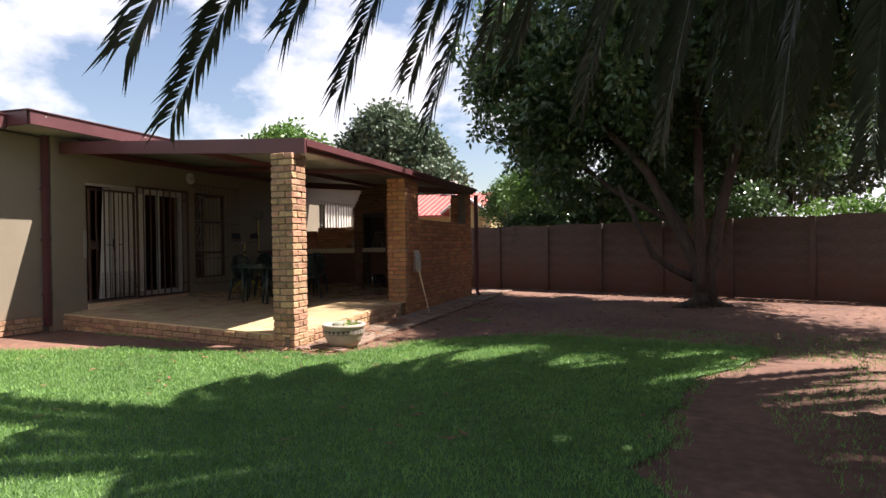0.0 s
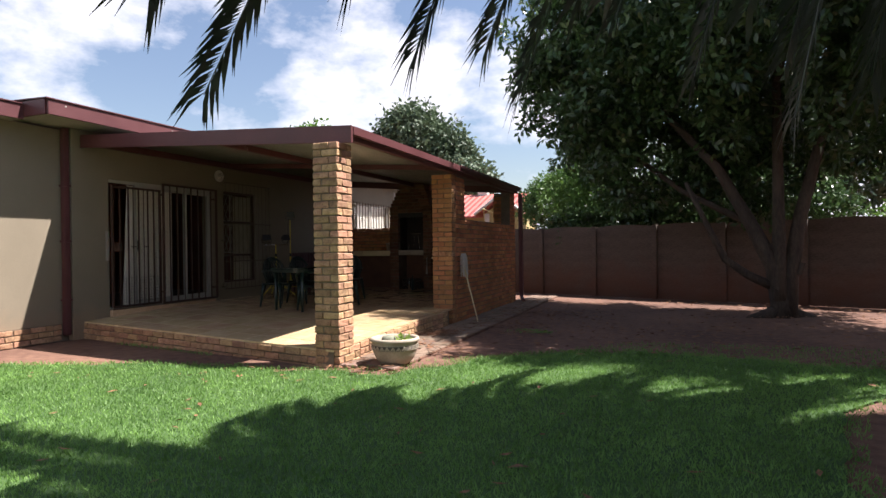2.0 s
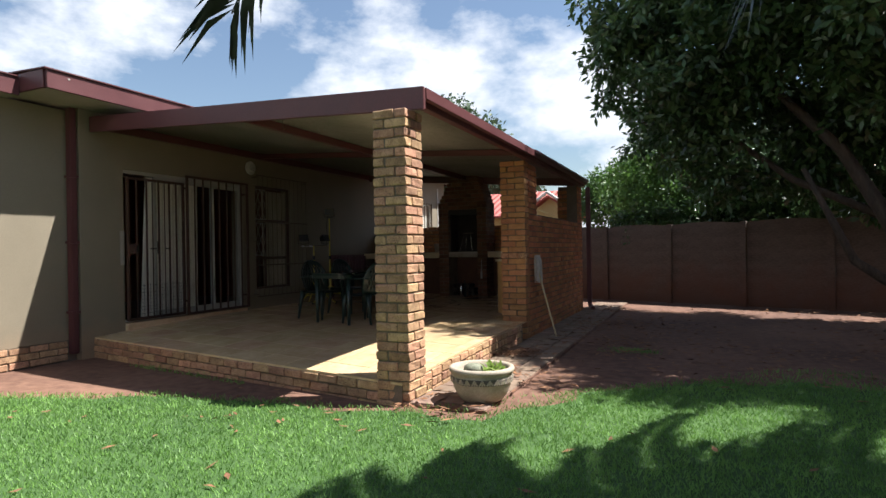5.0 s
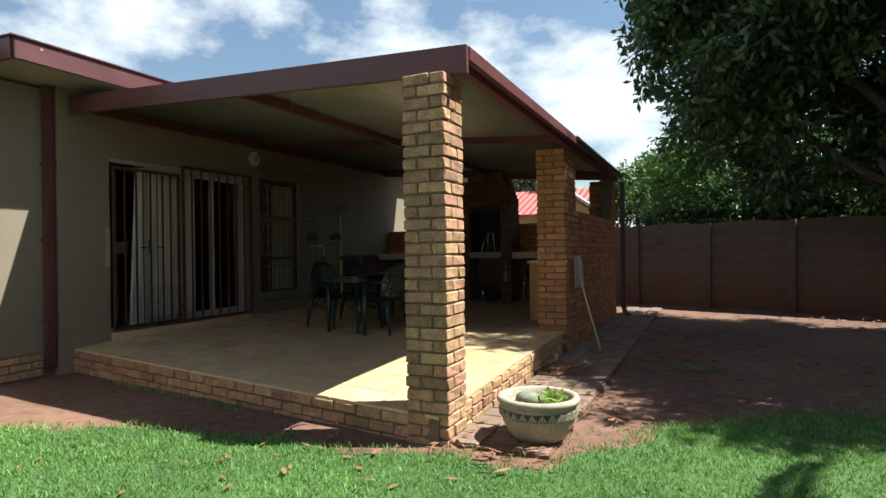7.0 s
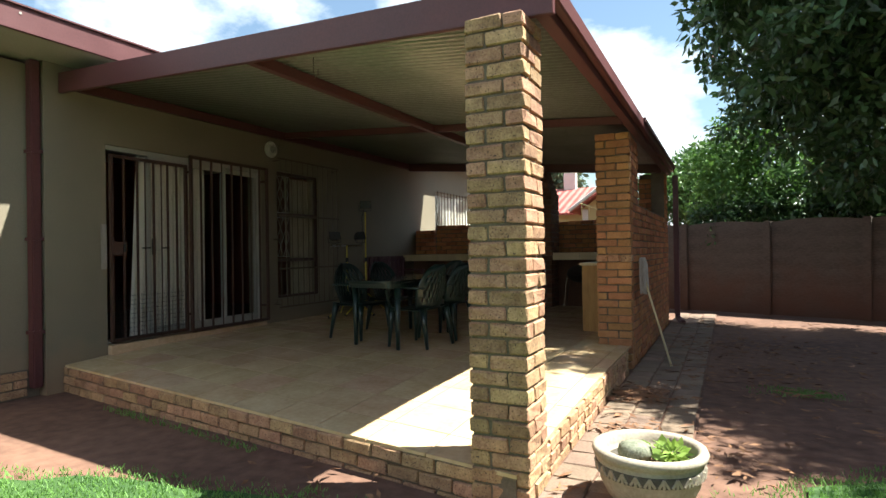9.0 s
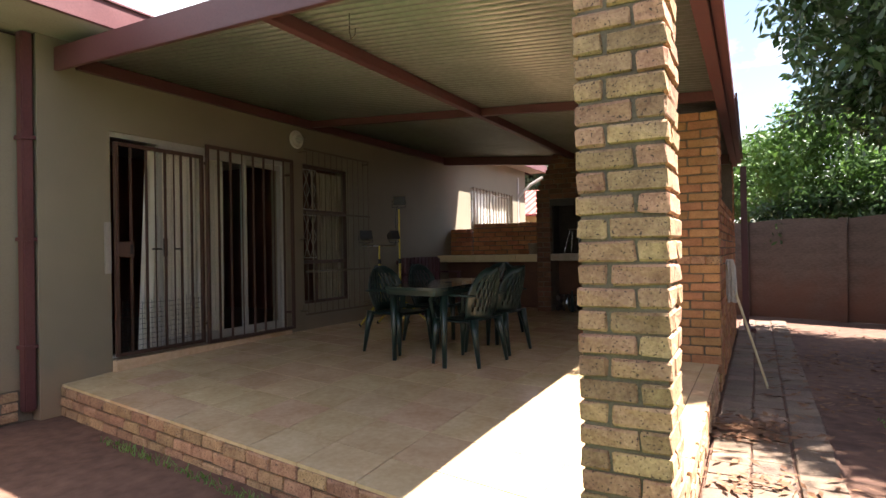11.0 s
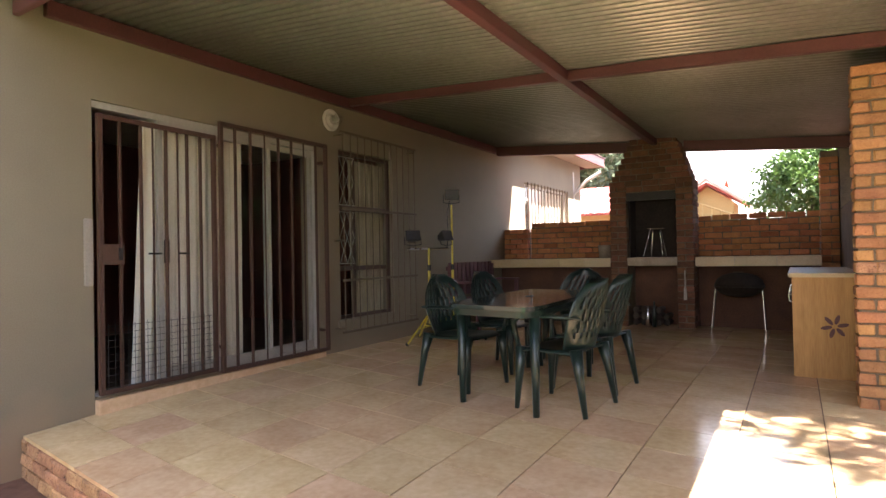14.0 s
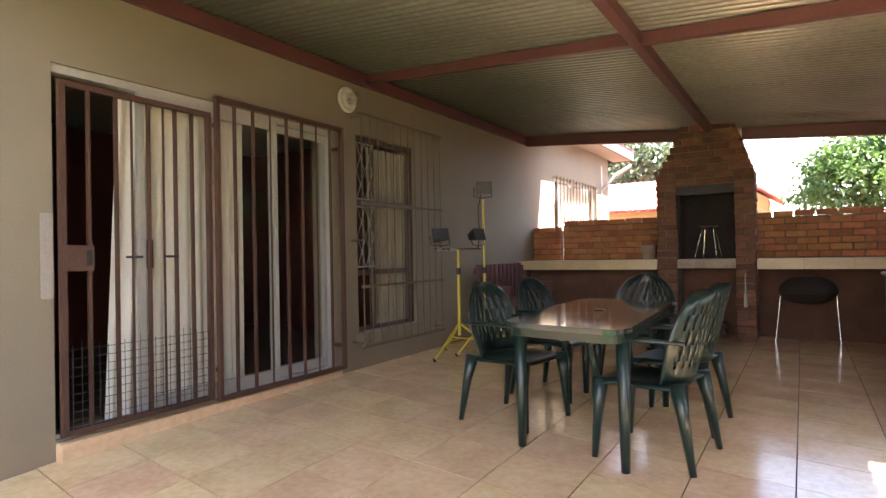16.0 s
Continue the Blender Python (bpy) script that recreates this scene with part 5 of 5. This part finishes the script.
# darker cement ring behind the leaves, so that the band reads deeper
bm = bmesh.new()
lathe(bm, [(0.2735, 0.188), (0.2765, 0.2), (0.2795, 0.24), (0.2765, 0.248)], 48)
part("band_recess", bm, M_GROOVE, bowl, "darker recess of the band", smooth=True)
bm = bmesh.new()
for k in range(26):
    a = 2 * math.pi * k / 26
    for s in (-1, 0, 1):
        v = box(bm, -0.006, 0.006, -0.006, 0.006, -0.026, 0.026)
        bmesh.ops.transform(bm, matrix=pose(0, 0, 0, 0, 0, math.degrees(a)) @ Matrix.Translation((0.2785, s * 0.013, 0.218)) @ pose(0, 0, 0, s * 28, 8, 0), verts=v)
part("leaf_band", bm, M_CEMENT, bowl)
bm = bmesh.new()
lathe(bm, [(0.232, 0.236), (0.15, 0.25), (0.01, 0.255)], 32)
part("potting_soil", bm, M_SOIL, pot, smooth=True)
bm = bmesh.new()
prof = [(0.02, 0.25), (0.07, 0.255), (0.085, 0.29), (0.075, 0.33), (0.045, 0.35), (0.005, 0.352)]
lathe(bm, prof, 40, (-0.07, -0.02, 0))
for v in bm.verts:
    a = math.atan2(v.co.y + 0.02, v.co.x + 0.07)
    f = 1 + 0.09 * math.cos(a * 20)
    v.co.x, v.co.y = -0.07 + (v.co.x + 0.07) * f, -0.02 + (v.co.y + 0.02) * f
part("cactus", bm, M_CACTUS, pot, "round ribbed grey spiny cactus", smooth=True)


def leaf_cloud(rng, centres, radii, per, length, width, droop=0.3):
    """Corners of folded leaves clustered round the given centres."""
    n = len(centres) * per
    c = np.repeat(centres, per, 0)
    d = rng.normal(size=(n, 3))
    d /= np.linalg.norm(d, axis=1)[:, None]
    p = c + d * (np.repeat(radii, per) * rng.uniform(0.25, 1.0, n))[:, None]
    ax = d + rng.normal(scale=0.6, size=(n, 3))
    ax[:, 2] -= droop
    ax /= np.linalg.norm(ax, axis=1)[:, None]
    s = np.cross(ax, rng.normal(size=(n, 3)))
    s /= np.linalg.norm(s, axis=1)[:, None] + 1e-9
    ln = length * rng.uniform(0.6, 1.25, n)
    w = width * rng.uniform(0.7, 1.2, n)
    mid = p + ax * (ln * 0.5)[:, None]
    up = np.cross(s, ax) * (w * 0.25)[:, None]
    v = np.stack([p, mid + s * w[:, None] + up, p + ax * ln[:, None], mid - s * w[:, None] + up], 1).reshape(-1, 3)
    return v, np.arange(n * 4).reshape(-1, 4)


rng = np.random.default_rng(21)
cs = np.array([[0.09, 0.02, 0.29], [0.13, 0.06, 0.28], [0.06, 0.08, 0.27], [0.12, -0.03, 0.30]])
v, f = leaf_cloud(rng, cs, np.full(4, 0.05), 26, 0.075, 0.022)
o = new("leafy_plant", cloud_mesh("leafy_plant", v, f, M_LEAF5))
o.parent = pot
tagged(o, "bright green leafy plant")
bm = bmesh.new()
for k in range(9):
    r = bmesh.ops.create_icosphere(bm, subdivisions=1, radius=0.016)
    bmesh.ops.transform(bm, matrix=Matrix.Translation((-0.13 + 0.025 * (k % 4), -0.12 + 0.03 * (k // 4), 0.255)), verts=r["verts"])
part("pebbles", bm, M_WHITE, pot)

mop = thing("mop", "grey string mop leaning upside down against the brick wall", "mop")
a, b = Vector((-4.20, 10.78, 0.03)), Vector((-4.535, 10.92, 1.17))
bm = bmesh.new()
rod(bm, a, b, 0.012)
part("handle", bm, M_COUNTER, mop, "pale wooden handle")
mr = random.Random(3)
for k in range(26):
    bm = bmesh.new()
    s = Vector((mr.uniform(-0.03, 0.05), mr.uniform(-0.10, 0.10), 0))
    tube(bm, [b + Vector((0.0, 0, 0.02)) + s * 0.2, b + Vector((0.02, 0, 0.055)) + s * 0.7, b + Vector((0.025, 0, -0.02)) + s, b + Vector((0.03, 0, -0.27 - mr.uniform(0, 0.10))) + s * 1.15], 0.0075, 5)
    part("mop_string", bm, M_ROPE, mop)

# ---- trees ----
def blob_points(rng, blobs, per_volume, gaps):
    out = []
    for x, y, z, rx, ry, rz in blobs:
        n = int(per_volume * (rx * ry * rz) ** 0.75)
        d = rng.normal(size=(n, 3))
        d /= np.linalg.norm(d, axis=1)[:, None]
        r = rng.uniform(0.15, 1.0, n) ** 0.45
        q = d * r[:, None] * np.array([rx, ry, rz])
        wob = np.array([1 + 0.34 * noise.noise(Vector((x + a[0] * 0.8, y + a[1] * 0.8, z + a[2] * 0.8))) for a in q])
        q = q * wob[:, None] + np.array([x, y, z])
        lobes = np.array([noise.noise(Vector(a) * 1.25) for a in q])
        out.append(q[(lobes > -gaps) | (r < 0.55)])
    return np.concatenate(out)


def tree(name, label, trunk_lines, blobs, mat, density, per, leaf_len, leaf_w, clump, seed, droop=0.4, gaps=1.0):
    t = thing(name, label, "tree")
    bm = bmesh.new()
    for pts, r0, r1 in trunk_lines:
        k = len(pts)
        tube(bm, pts, [r0 + (r1 - r0) * i / (k - 1) for i in range(k)], 9)
    part("trunk", bm, M_BARK, t, "grey-brown bark", smooth=True)
    rng = np.random.default_rng(seed)
    c = blob_points(rng, blobs, density, gaps)
    v, f = leaf_cloud(rng, c, rng.uniform(0.6, 1.3, len(c)) * clump, per, leaf_len, leaf_w, droop)
    o = new("crown", cloud_mesh("crown", v, f, mat))
    o.parent = t
    return t


tree("garden_tree", "large dark-leaved garden tree with several leaning stems",
     [([(0.85, 13.1, -0.05), (0.83, 13.1, 0.25), (0.72, 13.08, 0.9), (0.35, 13.1, 1.7), (-0.2, 13.2, 2.8), (-1.2, 13.3, 4.0)], 0.21, 0.06),
      ([(0.92, 13.1, 0.0), (0.98, 13.12, 0.8), (1.15, 13.15, 1.8), (1.5, 13.2, 3.2), (2.4, 13.0, 4.6)], 0.17, 0.06),
      ([(0.80, 13.05, 0.3), (0.80, 13.05, 1.0), (0.78, 12.95, 2.2), (0.75, 12.8, 4.2), (0.6, 12.8, 6.0)], 0.14, 0.05),
      ([(0.70, 13.1, 0.55), (0.30, 13.0, 0.75), (-0.10, 12.95, 1.05), (-0.35, 12.9, 1.6), (-0.75, 12.9, 2.5)], 0.09, 0.04),
      ([(1.0, 13.1, 0.75), (1.12, 13.05, 0.80), (1.17, 13.05, 0.98)], 0.06, 0.045),
      ([(0.35, 13.1, 1.7), (-0.8, 13.6, 2.4), (-2.0, 13.6, 3.4), (-3.0, 13.5, 4.6)], 0.07, 0.03),
      ([(0.75, 12.8, 4.2), (0.95, 11.6, 5.5), (1.3, 10.3, 6.5)], 0.07, 0.03),
      ([(1.5, 13.2, 3.2), (2.2, 12.0, 5.0), (3.4, 10.8, 6.6)], 0.07, 0.03),
      ([(0.9, 13.1, 0.1), (1.15, 13.25, 0.02), (1.4, 13.3, -0.05)], 0.14, 0.06),
      ([(0.8, 13.1, 0.1), (0.5, 12.95, 0.02), (0.25, 12.9, -0.05)], 0.14, 0.06)],
     [(0.6, 12.9, 5.3, 3.4, 2.9, 2.3), (-2.2, 13.2, 4.7, 1.9, 1.6, 1.5), (-1.3, 14.0, 3.0, 1.7, 1.0, 1.1), (3.0, 12.8, 5.4, 2.0, 2.0, 1.7), (0.8, 13.0, 7.4, 3.2, 2.6, 1.7),
      (-3.1, 13.2, 5.8, 1.2, 1.2, 1.2), (0.3, 14.1, 2.7, 1.3, 0.8, 0.9), (-2.2, 15.0, 5.2, 1.7, 1.4, 1.7), (-2.6, 15.6, 3.9, 1.0, 1.0, 1.0), (-0.4, 15.0, 5.0, 1.8, 1.3, 1.8), (2.2, 14.2, 3.2, 1.5, 0.9, 0.9), (4.5, 11.2, 6.4, 2.0, 1.7, 1.6), (1.2, 10.2, 6.6, 1.3, 1.2, 0.8), (2.6, 10.4, 6.6, 1.4, 1.3, 0.9), (1.0, 11.8, 6.7, 1.4, 1.3, 0.9), (3.6, 10.6, 7.2, 2.4, 2.0, 1.5)],
     M_LEAF, 185, 24, 0.18, 0.036, 0.28, 31, gaps=0.14)
tree("hedge_tree", "bright leafy shrub trees growing behind the fence",
     [([(-3.4, 18.6, 0), (-3.4, 18.6, 1.6), (-3.2, 18.6, 2.6)], 0.09, 0.04), ([(-2.0, 18.2, 0), (-2.0, 18.2, 1.8)], 0.08, 0.04)],
     [(-3.6, 18.7, 2.8, 1.1, 0.9, 1.3), (-2.3, 18.3, 2.5, 1.1, 0.8, 1.0), (-3.0, 18.6, 3.8, 0.8, 0.7, 0.6), (-1.0, 17.8, 2.3, 1.1, 0.7, 0.8)], M_LEAF2, 220, 22, 0.13, 0.03, 0.22, 32)
tree("hedge_tree", "dark leafy shrubs overhanging the fence",
     [([(0.4, 17.4, 0), (0.4, 17.4, 2.2)], 0.08, 0.04)],
     [(0.3, 17.3, 2.3, 1.5, 0.9, 1.0), (2.0, 16.9, 2.2, 1.2, 0.8, 0.8), (-1.3, 17.4, 1.9, 1.4, 0.5, 0.6), (-3.2, 17.9, 1.85, 1.3, 0.4, 0.45), (-0.6, 17.6, 2.7, 1.4, 0.7, 0.9), (-2.2, 18.0, 2.3, 1.2, 0.6, 0.7)], M_LEAF, 260, 22, 0.14, 0.03, 0.24, 33)
tree("sunny_shrub", "sunlit bright green shrub beyond the fence",
     [([(5.0, 17.0, 0), (5.0, 17.0, 1.6)], 0.06, 0.03)],
     [(4.2, 16.6, 1.9, 1.1, 0.7, 0.5), (5.8, 16.2, 1.95, 1.2, 0.7, 0.55)], M_LEAF2, 170, 22, 0.13, 0.028, 0.2, 34)
tree("background_tree", "dark green tree standing beyond the garden fence",
     [([(4.5, 24, 0), (4.6, 24, 3.0)], 0.2, 0.1), ([(10, 21, 0), (10, 21, 3.0)], 0.2, 0.1)],
     [(4.5, 24, 5.0, 3.6, 2.0, 2.8), (10.0, 21, 4.6, 3.6, 2.0, 3.2), (0.8, 26, 4.2, 2.6, 2.0, 2.2)], M_LEAF3, 70, 20, 0.30, 0.07, 0.5, 35)
tree("distant_tree", "rounded light green tree far beyond the house",
     [([(-30.5, 45, 0), (-30.5, 45, 6)], 0.4, 0.25)], [(-30.5, 45, 8.6, 4.6, 3.0, 3.4), (-33.5, 45, 7.6, 3.0, 2.5, 2.4)], M_LEAF2, 60, 20, 0.42, 0.12, 0.7, 36)
tree("distant_tree", "tall grey-green tree far beyond the house",
     [([(-20.5, 45, 0), (-20.5, 45, 7)], 0.4, 0.25)], [(-20.5, 45, 9.4, 3.6, 3.0, 3.6), (-17.6, 45, 8.0, 2.4, 2.2, 2.6), (-23.4, 45, 8.0, 2.4, 2.2, 2.4)], M_LEAF3, 60, 20, 0.42, 0.12, 0.7, 37)
tree("distant_tree", "green tree between the neighbouring houses",
     [([(-11.5, 34, 0), (-11.5, 34, 4)], 0.3, 0.15)], [(-11.8, 34, 4.9, 1.5, 1.4, 1.6)], M_LEAF3, 70, 20, 0.32, 0.09, 0.5, 38)
tree("yard_tree", "bright green leafy tree behind the patio wall",
     [([(-4.9, 22, 0), (-4.9, 22, 2.4)], 0.12, 0.06)], [(-5.0, 22, 3.0, 1.25, 1.1, 1.05), (-4.0, 22.3, 3.4, 1.2, 1.0, 1.0)], M_LEAF4, 230, 22, 0.15, 0.035, 0.25, 39)

# ---- palm ----
CROWN = Vector((2.3, 5.6, 4.9))
palm = thing("palm_tree", "feather palm with long drooping dark green fronds", "palm")
bm = bmesh.new()
tube(bm, [(2.35, 5.55, -0.05), (2.35, 5.55, 0.5), (2.33, 5.57, 2.5), (2.3, 5.6, 4.8)], [0.36, 0.28, 0.25, 0.32], 14)
for k in range(90):
    a, z = k * 2.4, 0.3 + k * 0.047
    v = box(bm, -0.07, 0.07, -0.06, 0.06, -0.02, 0.05)
    bmesh.ops.transform(bm, matrix=Matrix.Translation((2.33 + 0.27 * math.cos(a), 5.57 + 0.27 * math.sin(a), z)) @ pose(0, 0, 0, 0, -35, math.degrees(a)), verts=v)
part("trunk", bm, M_BARK, palm, "rough bark with old leaf bases")


def frond(tip, rise, seed):
    rng = random.Random(seed)
    tip = Vector(tip)
    tip = CROWN + (tip - CROWN) * 0.965 + Vector((-0.03, 0, 0.08))
    flat = Vector((tip.x - CROWN.x, tip.y - CROWN.y, 0))
    drop = tip.z - CROWN.z - rise
    at = lambda s: CROWN + flat * s + Vector((0, 0, rise * s + drop * s ** 3.0))
    n = 14
    bm = bmesh.new()
    tube(bm, [at(i / n) for i in range(n + 1)], [0.03 - 0.025 * i / n for i in range(n + 1)], 5)
    fr = part("frond", bm, M_PALM, palm)
    total = sum((at((i + 1) / n) - at(i / n)).length for i in range(n))
    m = int(total / 0.018)
    vs = []
    for i in range(m):
        s = 0.10 + 0.90 * i / m
        p, d = at(s), (at(min(1, s + 0.02)) - at(s - 0.02)).normalized()
        lat = d.cross(Vector((0, 0, 1))).normalized()
        up = lat.cross(d)
        ln = 0.60 * (1 - 0.42 * max(0, s - 0.6) / 0.4) * min(1, 0.3 + s * 2.2)
        for sg in (1, -1):
            l = ln * rng.uniform(0.85, 1.1)
            way = (d * (0.75 + rng.uniform(-0.1, 0.15)) + lat * sg * rng.uniform(0.55, 0.75) + up * rng.uniform(0.05, 0.3)).normalized()
            mid = p + way * l * 0.5
            end = p + way * l + Vector((0, 0, -0.22 * l - rng.uniform(0, 0.05)))
            wv = way.cross(up).normalized() * 0.022
            vs += [p, mid + wv, end, mid - wv]
    v = np.array([tuple(q) for q in vs])
    o = new("leaf_blade", cloud_mesh("leaf_blade", v, np.arange(len(v)).reshape(-1, 4), M_PALM))
    o.parent = fr


tips = [(-2.69, 4.41, 2.45), (-4.60, 4.5, 2.38), (-3.45, 2.95, 2.45), (-2.1, 4.95, 2.25), (-2.95, 4.05, 2.9), (-2.6, 5.75, 2.9), (-1.5, 5.6, 2.9), (-0.9, 6.4, 2.6), (-0.1, 6.6, 2.2),
        (0.6, 7.2, 2.5), (1.3, 7.6, 2.3), (2.2, 7.8, 2.6), (3.1, 7.4, 2.4), (-1.7, 6.9, 3.6), (-0.3, 8.2, 3.7), (1.2, 8.8, 3.8), (2.8, 8.6, 3.6), (4.4, 7.4, 3.0), 
        (5.4, 5.2, 3.0), (4.8, 2.4, 2.8), (2.6, 0.6, 3.0), (0.4, -0.1, 3.4), (-1.2, 0.8, 3.4), (0.2, 7.0, 4.9), (3.6, 6.6, 5.0), (0.9, 6.2, 2.0), (1.8, 6.7, 1.95), (0.3, 5.9, 2.5), (-0.4, 5.7, 2.9), (2.6, 7.0, 2.2), (0.0, 7.6, 3.0), (-1.9, 6.2, 3.3), (1.6, 7.9, 3.0), (3.6, 8.0, 2.8), (-0.8, 2.2, 4.2), (0.6, 1.4, 3.8), (1.6, 0.9, 4.4), (3.4, 1.6, 3.6), (4.6, 3.4, 4.0), (5.0, 6.4, 4.2), (-1.0, 7.2, 4.6), (1.0, 7.8, 2.7), (2.4, 8.4, 3.2)]
# the far side of the crown, which shades the soil round the trunk
tips += [(2.3 + r * math.cos(a), 5.6 + r * math.sin(a), z) for a, r, z in ((-1.5, 4.2, 3.6), (-1.2, 3.8, 4.4), (-0.9, 4.3, 3.4), (-0.65, 3.6, 4.6), (-0.4, 4.2, 3.8), (-0.15, 3.7, 4.5), (0.1, 4.3, 3.5), (-1.9, 3.6, 4.7), (-2.2, 4.1, 4.4))]
tips += [(2.3 + 3.1 * math.cos(a) * (1 + 0.12 * math.sin(5 * a)), 5.6 + 3.1 * math.sin(a) * (1 + 0.12 * math.sin(5 * a)), 5.3 + 0.5 * math.sin(3 * a)) for a in [1.9 + 0.24 * k for k in range(14)]]
for i, tp in enumerate(tips):
    frond(tp, 3.0 if tp[2] < 4.5 else 3.4, 100 + i)

# ---- neighbouring houses ----
def gable_house(name, label, x0, x1, y0, y1, eave, ridge, wall_mat, roof_mat, along_x):
    t = thing(name, label, "house")
    bm = bmesh.new()
    box(bm, x0, x1, y0, y1, -0.1, eave)
    xm, ym = (x0 + x1) / 2, (y0 + y1) / 2
    if along_x:
        for x in (x0, x1 - 0.2):
            prism_pts = [(x, y0, eave), (x, y1, eave), (x, ym, ridge - 0.1)]
            a = [bm.verts.new(p) for p in prism_pts]
            b = [bm.verts.new((p[0] + 0.2, p[1], p[2])) for p in prism_pts]
            bm.faces.new(a), bm.faces.new(b[::-1])
            for i in range(3):
                bm.faces.new((a[i], a[(i + 1) % 3], b[(i + 1) % 3], b[i]))
    else:
        for y in (y0, y1 - 0.2):
            pts = [(x0, y, eave), (x1, y, eave), (xm, y, ridge - 0.1)]
            a = [bm.verts.new(p) for p in pts]
            b = [bm.verts.new((p[0], p[1] + 0.2, p[2])) for p in pts]
            bm.faces.new(a), bm.faces.new(b[::-1])
            for i in range(3):
                bm.faces.new((a[i], a[(i + 1) % 3], b[(i + 1) % 3], b[i]))
    part("wall", bm, wall_mat, t)
    o = 0.35
    for sgn in (-1, 1):
        bm = bmesh.new()
        if along_x:
            ya, q0, q1 = ym + sgn * ((y1 - y0) / 2 + o), x0 - o, x1 + o
            q = [(q0, ya, eave - 0.05), (q1, ya, eave - 0.05), (q1, ym, ridge), (q0, ym, ridge)]
        else:
            xa, q0, q1 = xm + sgn * ((x1 - x0) / 2 + o), y0 - o, y1 + o
            q = [(xa, q0, eave - 0.05), (xa, q1, eave - 0.05), (xm, q1, ridge), (xm, q0, ridge)]
        hi = [bm.verts.new(p) for p in q]
        lo = [bm.verts.new((p[0], p[1], p[2] - 0.08)) for p in q]
        bm.faces.new(hi), bm.faces.new(lo[::-1])
        for k in range(4):
            bm.faces.new((lo[k], lo[(k + 1) % 4], hi[(k + 1) % 4], hi[k]))
        part("roof", bm, roof_mat, t)
    return t


nh = gable_house("neighbour_house", "neighbouring house with mustard walls and a red tiled roof", -13.5, -7.7, 25.6, 32.0, 2.75, 3.95, M_YWALL, M_REDROOF, True)
bm = bmesh.new()
box(bm, -9.9, -9.4, 28.6, 29.0, 3.4, 4.6)
part("chimney", bm, M_SOFFIT, nh, bevel=0.02)
gw = gable_house("neighbour_gable", "mustard gable end of the neighbouring house with white barge boards", -8.1, -6.75, 24.0, 25.5, 2.72, 3.3, M_YWALL, M_REDROOF, False)
for sgn in (-1, 1):
    bm = bmesh.new()
    rod(bm, (-7.425 + sgn * 1.04, 23.62, 2.66), (-7.425, 23.62, 3.40), 0.06, seg=6)
    part("barge_board", bm, M_SOFFIT, gw)
for k in range(6):
    bm = bmesh.new()
    rod(bm, (-8.0 + k * 0.24, 23.5, 1.2), (-8.0 + k * 0.24, 23.5, 2.85 - 0.10 * k), 0.02, seg=6)
    part("railing_post", bm, M_YWALL, gw)
bm = bmesh.new()
rod(bm, (-8.05, 23.5, 2.88), (-6.7, 23.5, 2.32), 0.025, seg=6)
part("handrail", bm, M_YWALL, gw)
bm = bmesh.new()
box(bm, -8.12, -7.9, 23.97, 24.0, 1.0, 2.7)
part("corner_post", bm, M_SOFFIT, gw)
gable_house("neighbour_house", "distant thatch-coloured house beyond the fence", -1.6, 3.0, 32.0, 38.0, 2.6, 4.4, M_SOFFIT, M_GREYROOF, True)

# ---- litter of dry leaves ----
def litter(name, count, low, high, label, seed, clumps=()):
    rng = np.random.default_rng(seed)
    p = np.column_stack([rng.uniform(low[0], high[0], count), rng.uniform(low[1], high[1], count)])
    for x, y, r, n in clumps:
        p = np.concatenate([p, rng.normal(size=(n, 2)) * r + (x, y)])
    keep = ~((p[:, 0] < -4.60) & (p[:, 1] > 6.62 - 0.163 * (p[:, 0] + 4.58)))
    p = p[keep]
    n = len(p)
    a, l = rng.uniform(0, 2 * np.pi, n), rng.uniform(0.03, 0.075, n)
    w = l * rng.uniform(0.18, 0.32, n)
    d = np.column_stack([np.cos(a), np.sin(a), np.zeros(n)])
    s = np.column_stack([-np.sin(a), np.cos(a), np.zeros(n)])
    onpath = (p[:, 0] > -4.56) & (p[:, 0] < -3.84) & (p[:, 1] > 6.7)
    c = np.column_stack([p, np.where(onpath, 0.032, 0.018) + rng.uniform(0, 0.012, n)])
    lift = rng.uniform(0.0, 0.018, (n, 4))
    v = np.stack([c - d * l[:, None], c + s * w[:, None], c + d * l[:, None], c - s * w[:, None]], 1)
    v[:, :, 2] += lift
    ob = new(name, cloud_mesh(name, v.reshape(-1, 3), np.arange(n * 4).reshape(-1, 4), M_DRY))
    tagged(ob, label, "dry leaves", "", "stuff")


litter("dry_leaves", 1500, (-4.4, 8.3), (5.0, 15.5), "scattered brown dry leaves on bare soil", 41,
       ((-4.36, 9.3, 0.16, 240), (-4.3, 8.2, 0.16, 60), (-3.3, 10.6, 0.5, 160), (-2.0, 9.8, 0.9, 160), (-3.5, 12.5, 0.5, 260), (-3.6, 8.0, 0.25, 60), (-4.2, 6.72, 0.25, 60), (1.0, 11.5, 1.3, 300), (-5.6, 6.55, 0.5, 40), (-4.0, 14.8, 0.3, 60)))
litter("dry_leaves", 70, (-8.5, 3.4), (0.0, 6.6), "a few curled brown dry leaves on the lawn", 42)
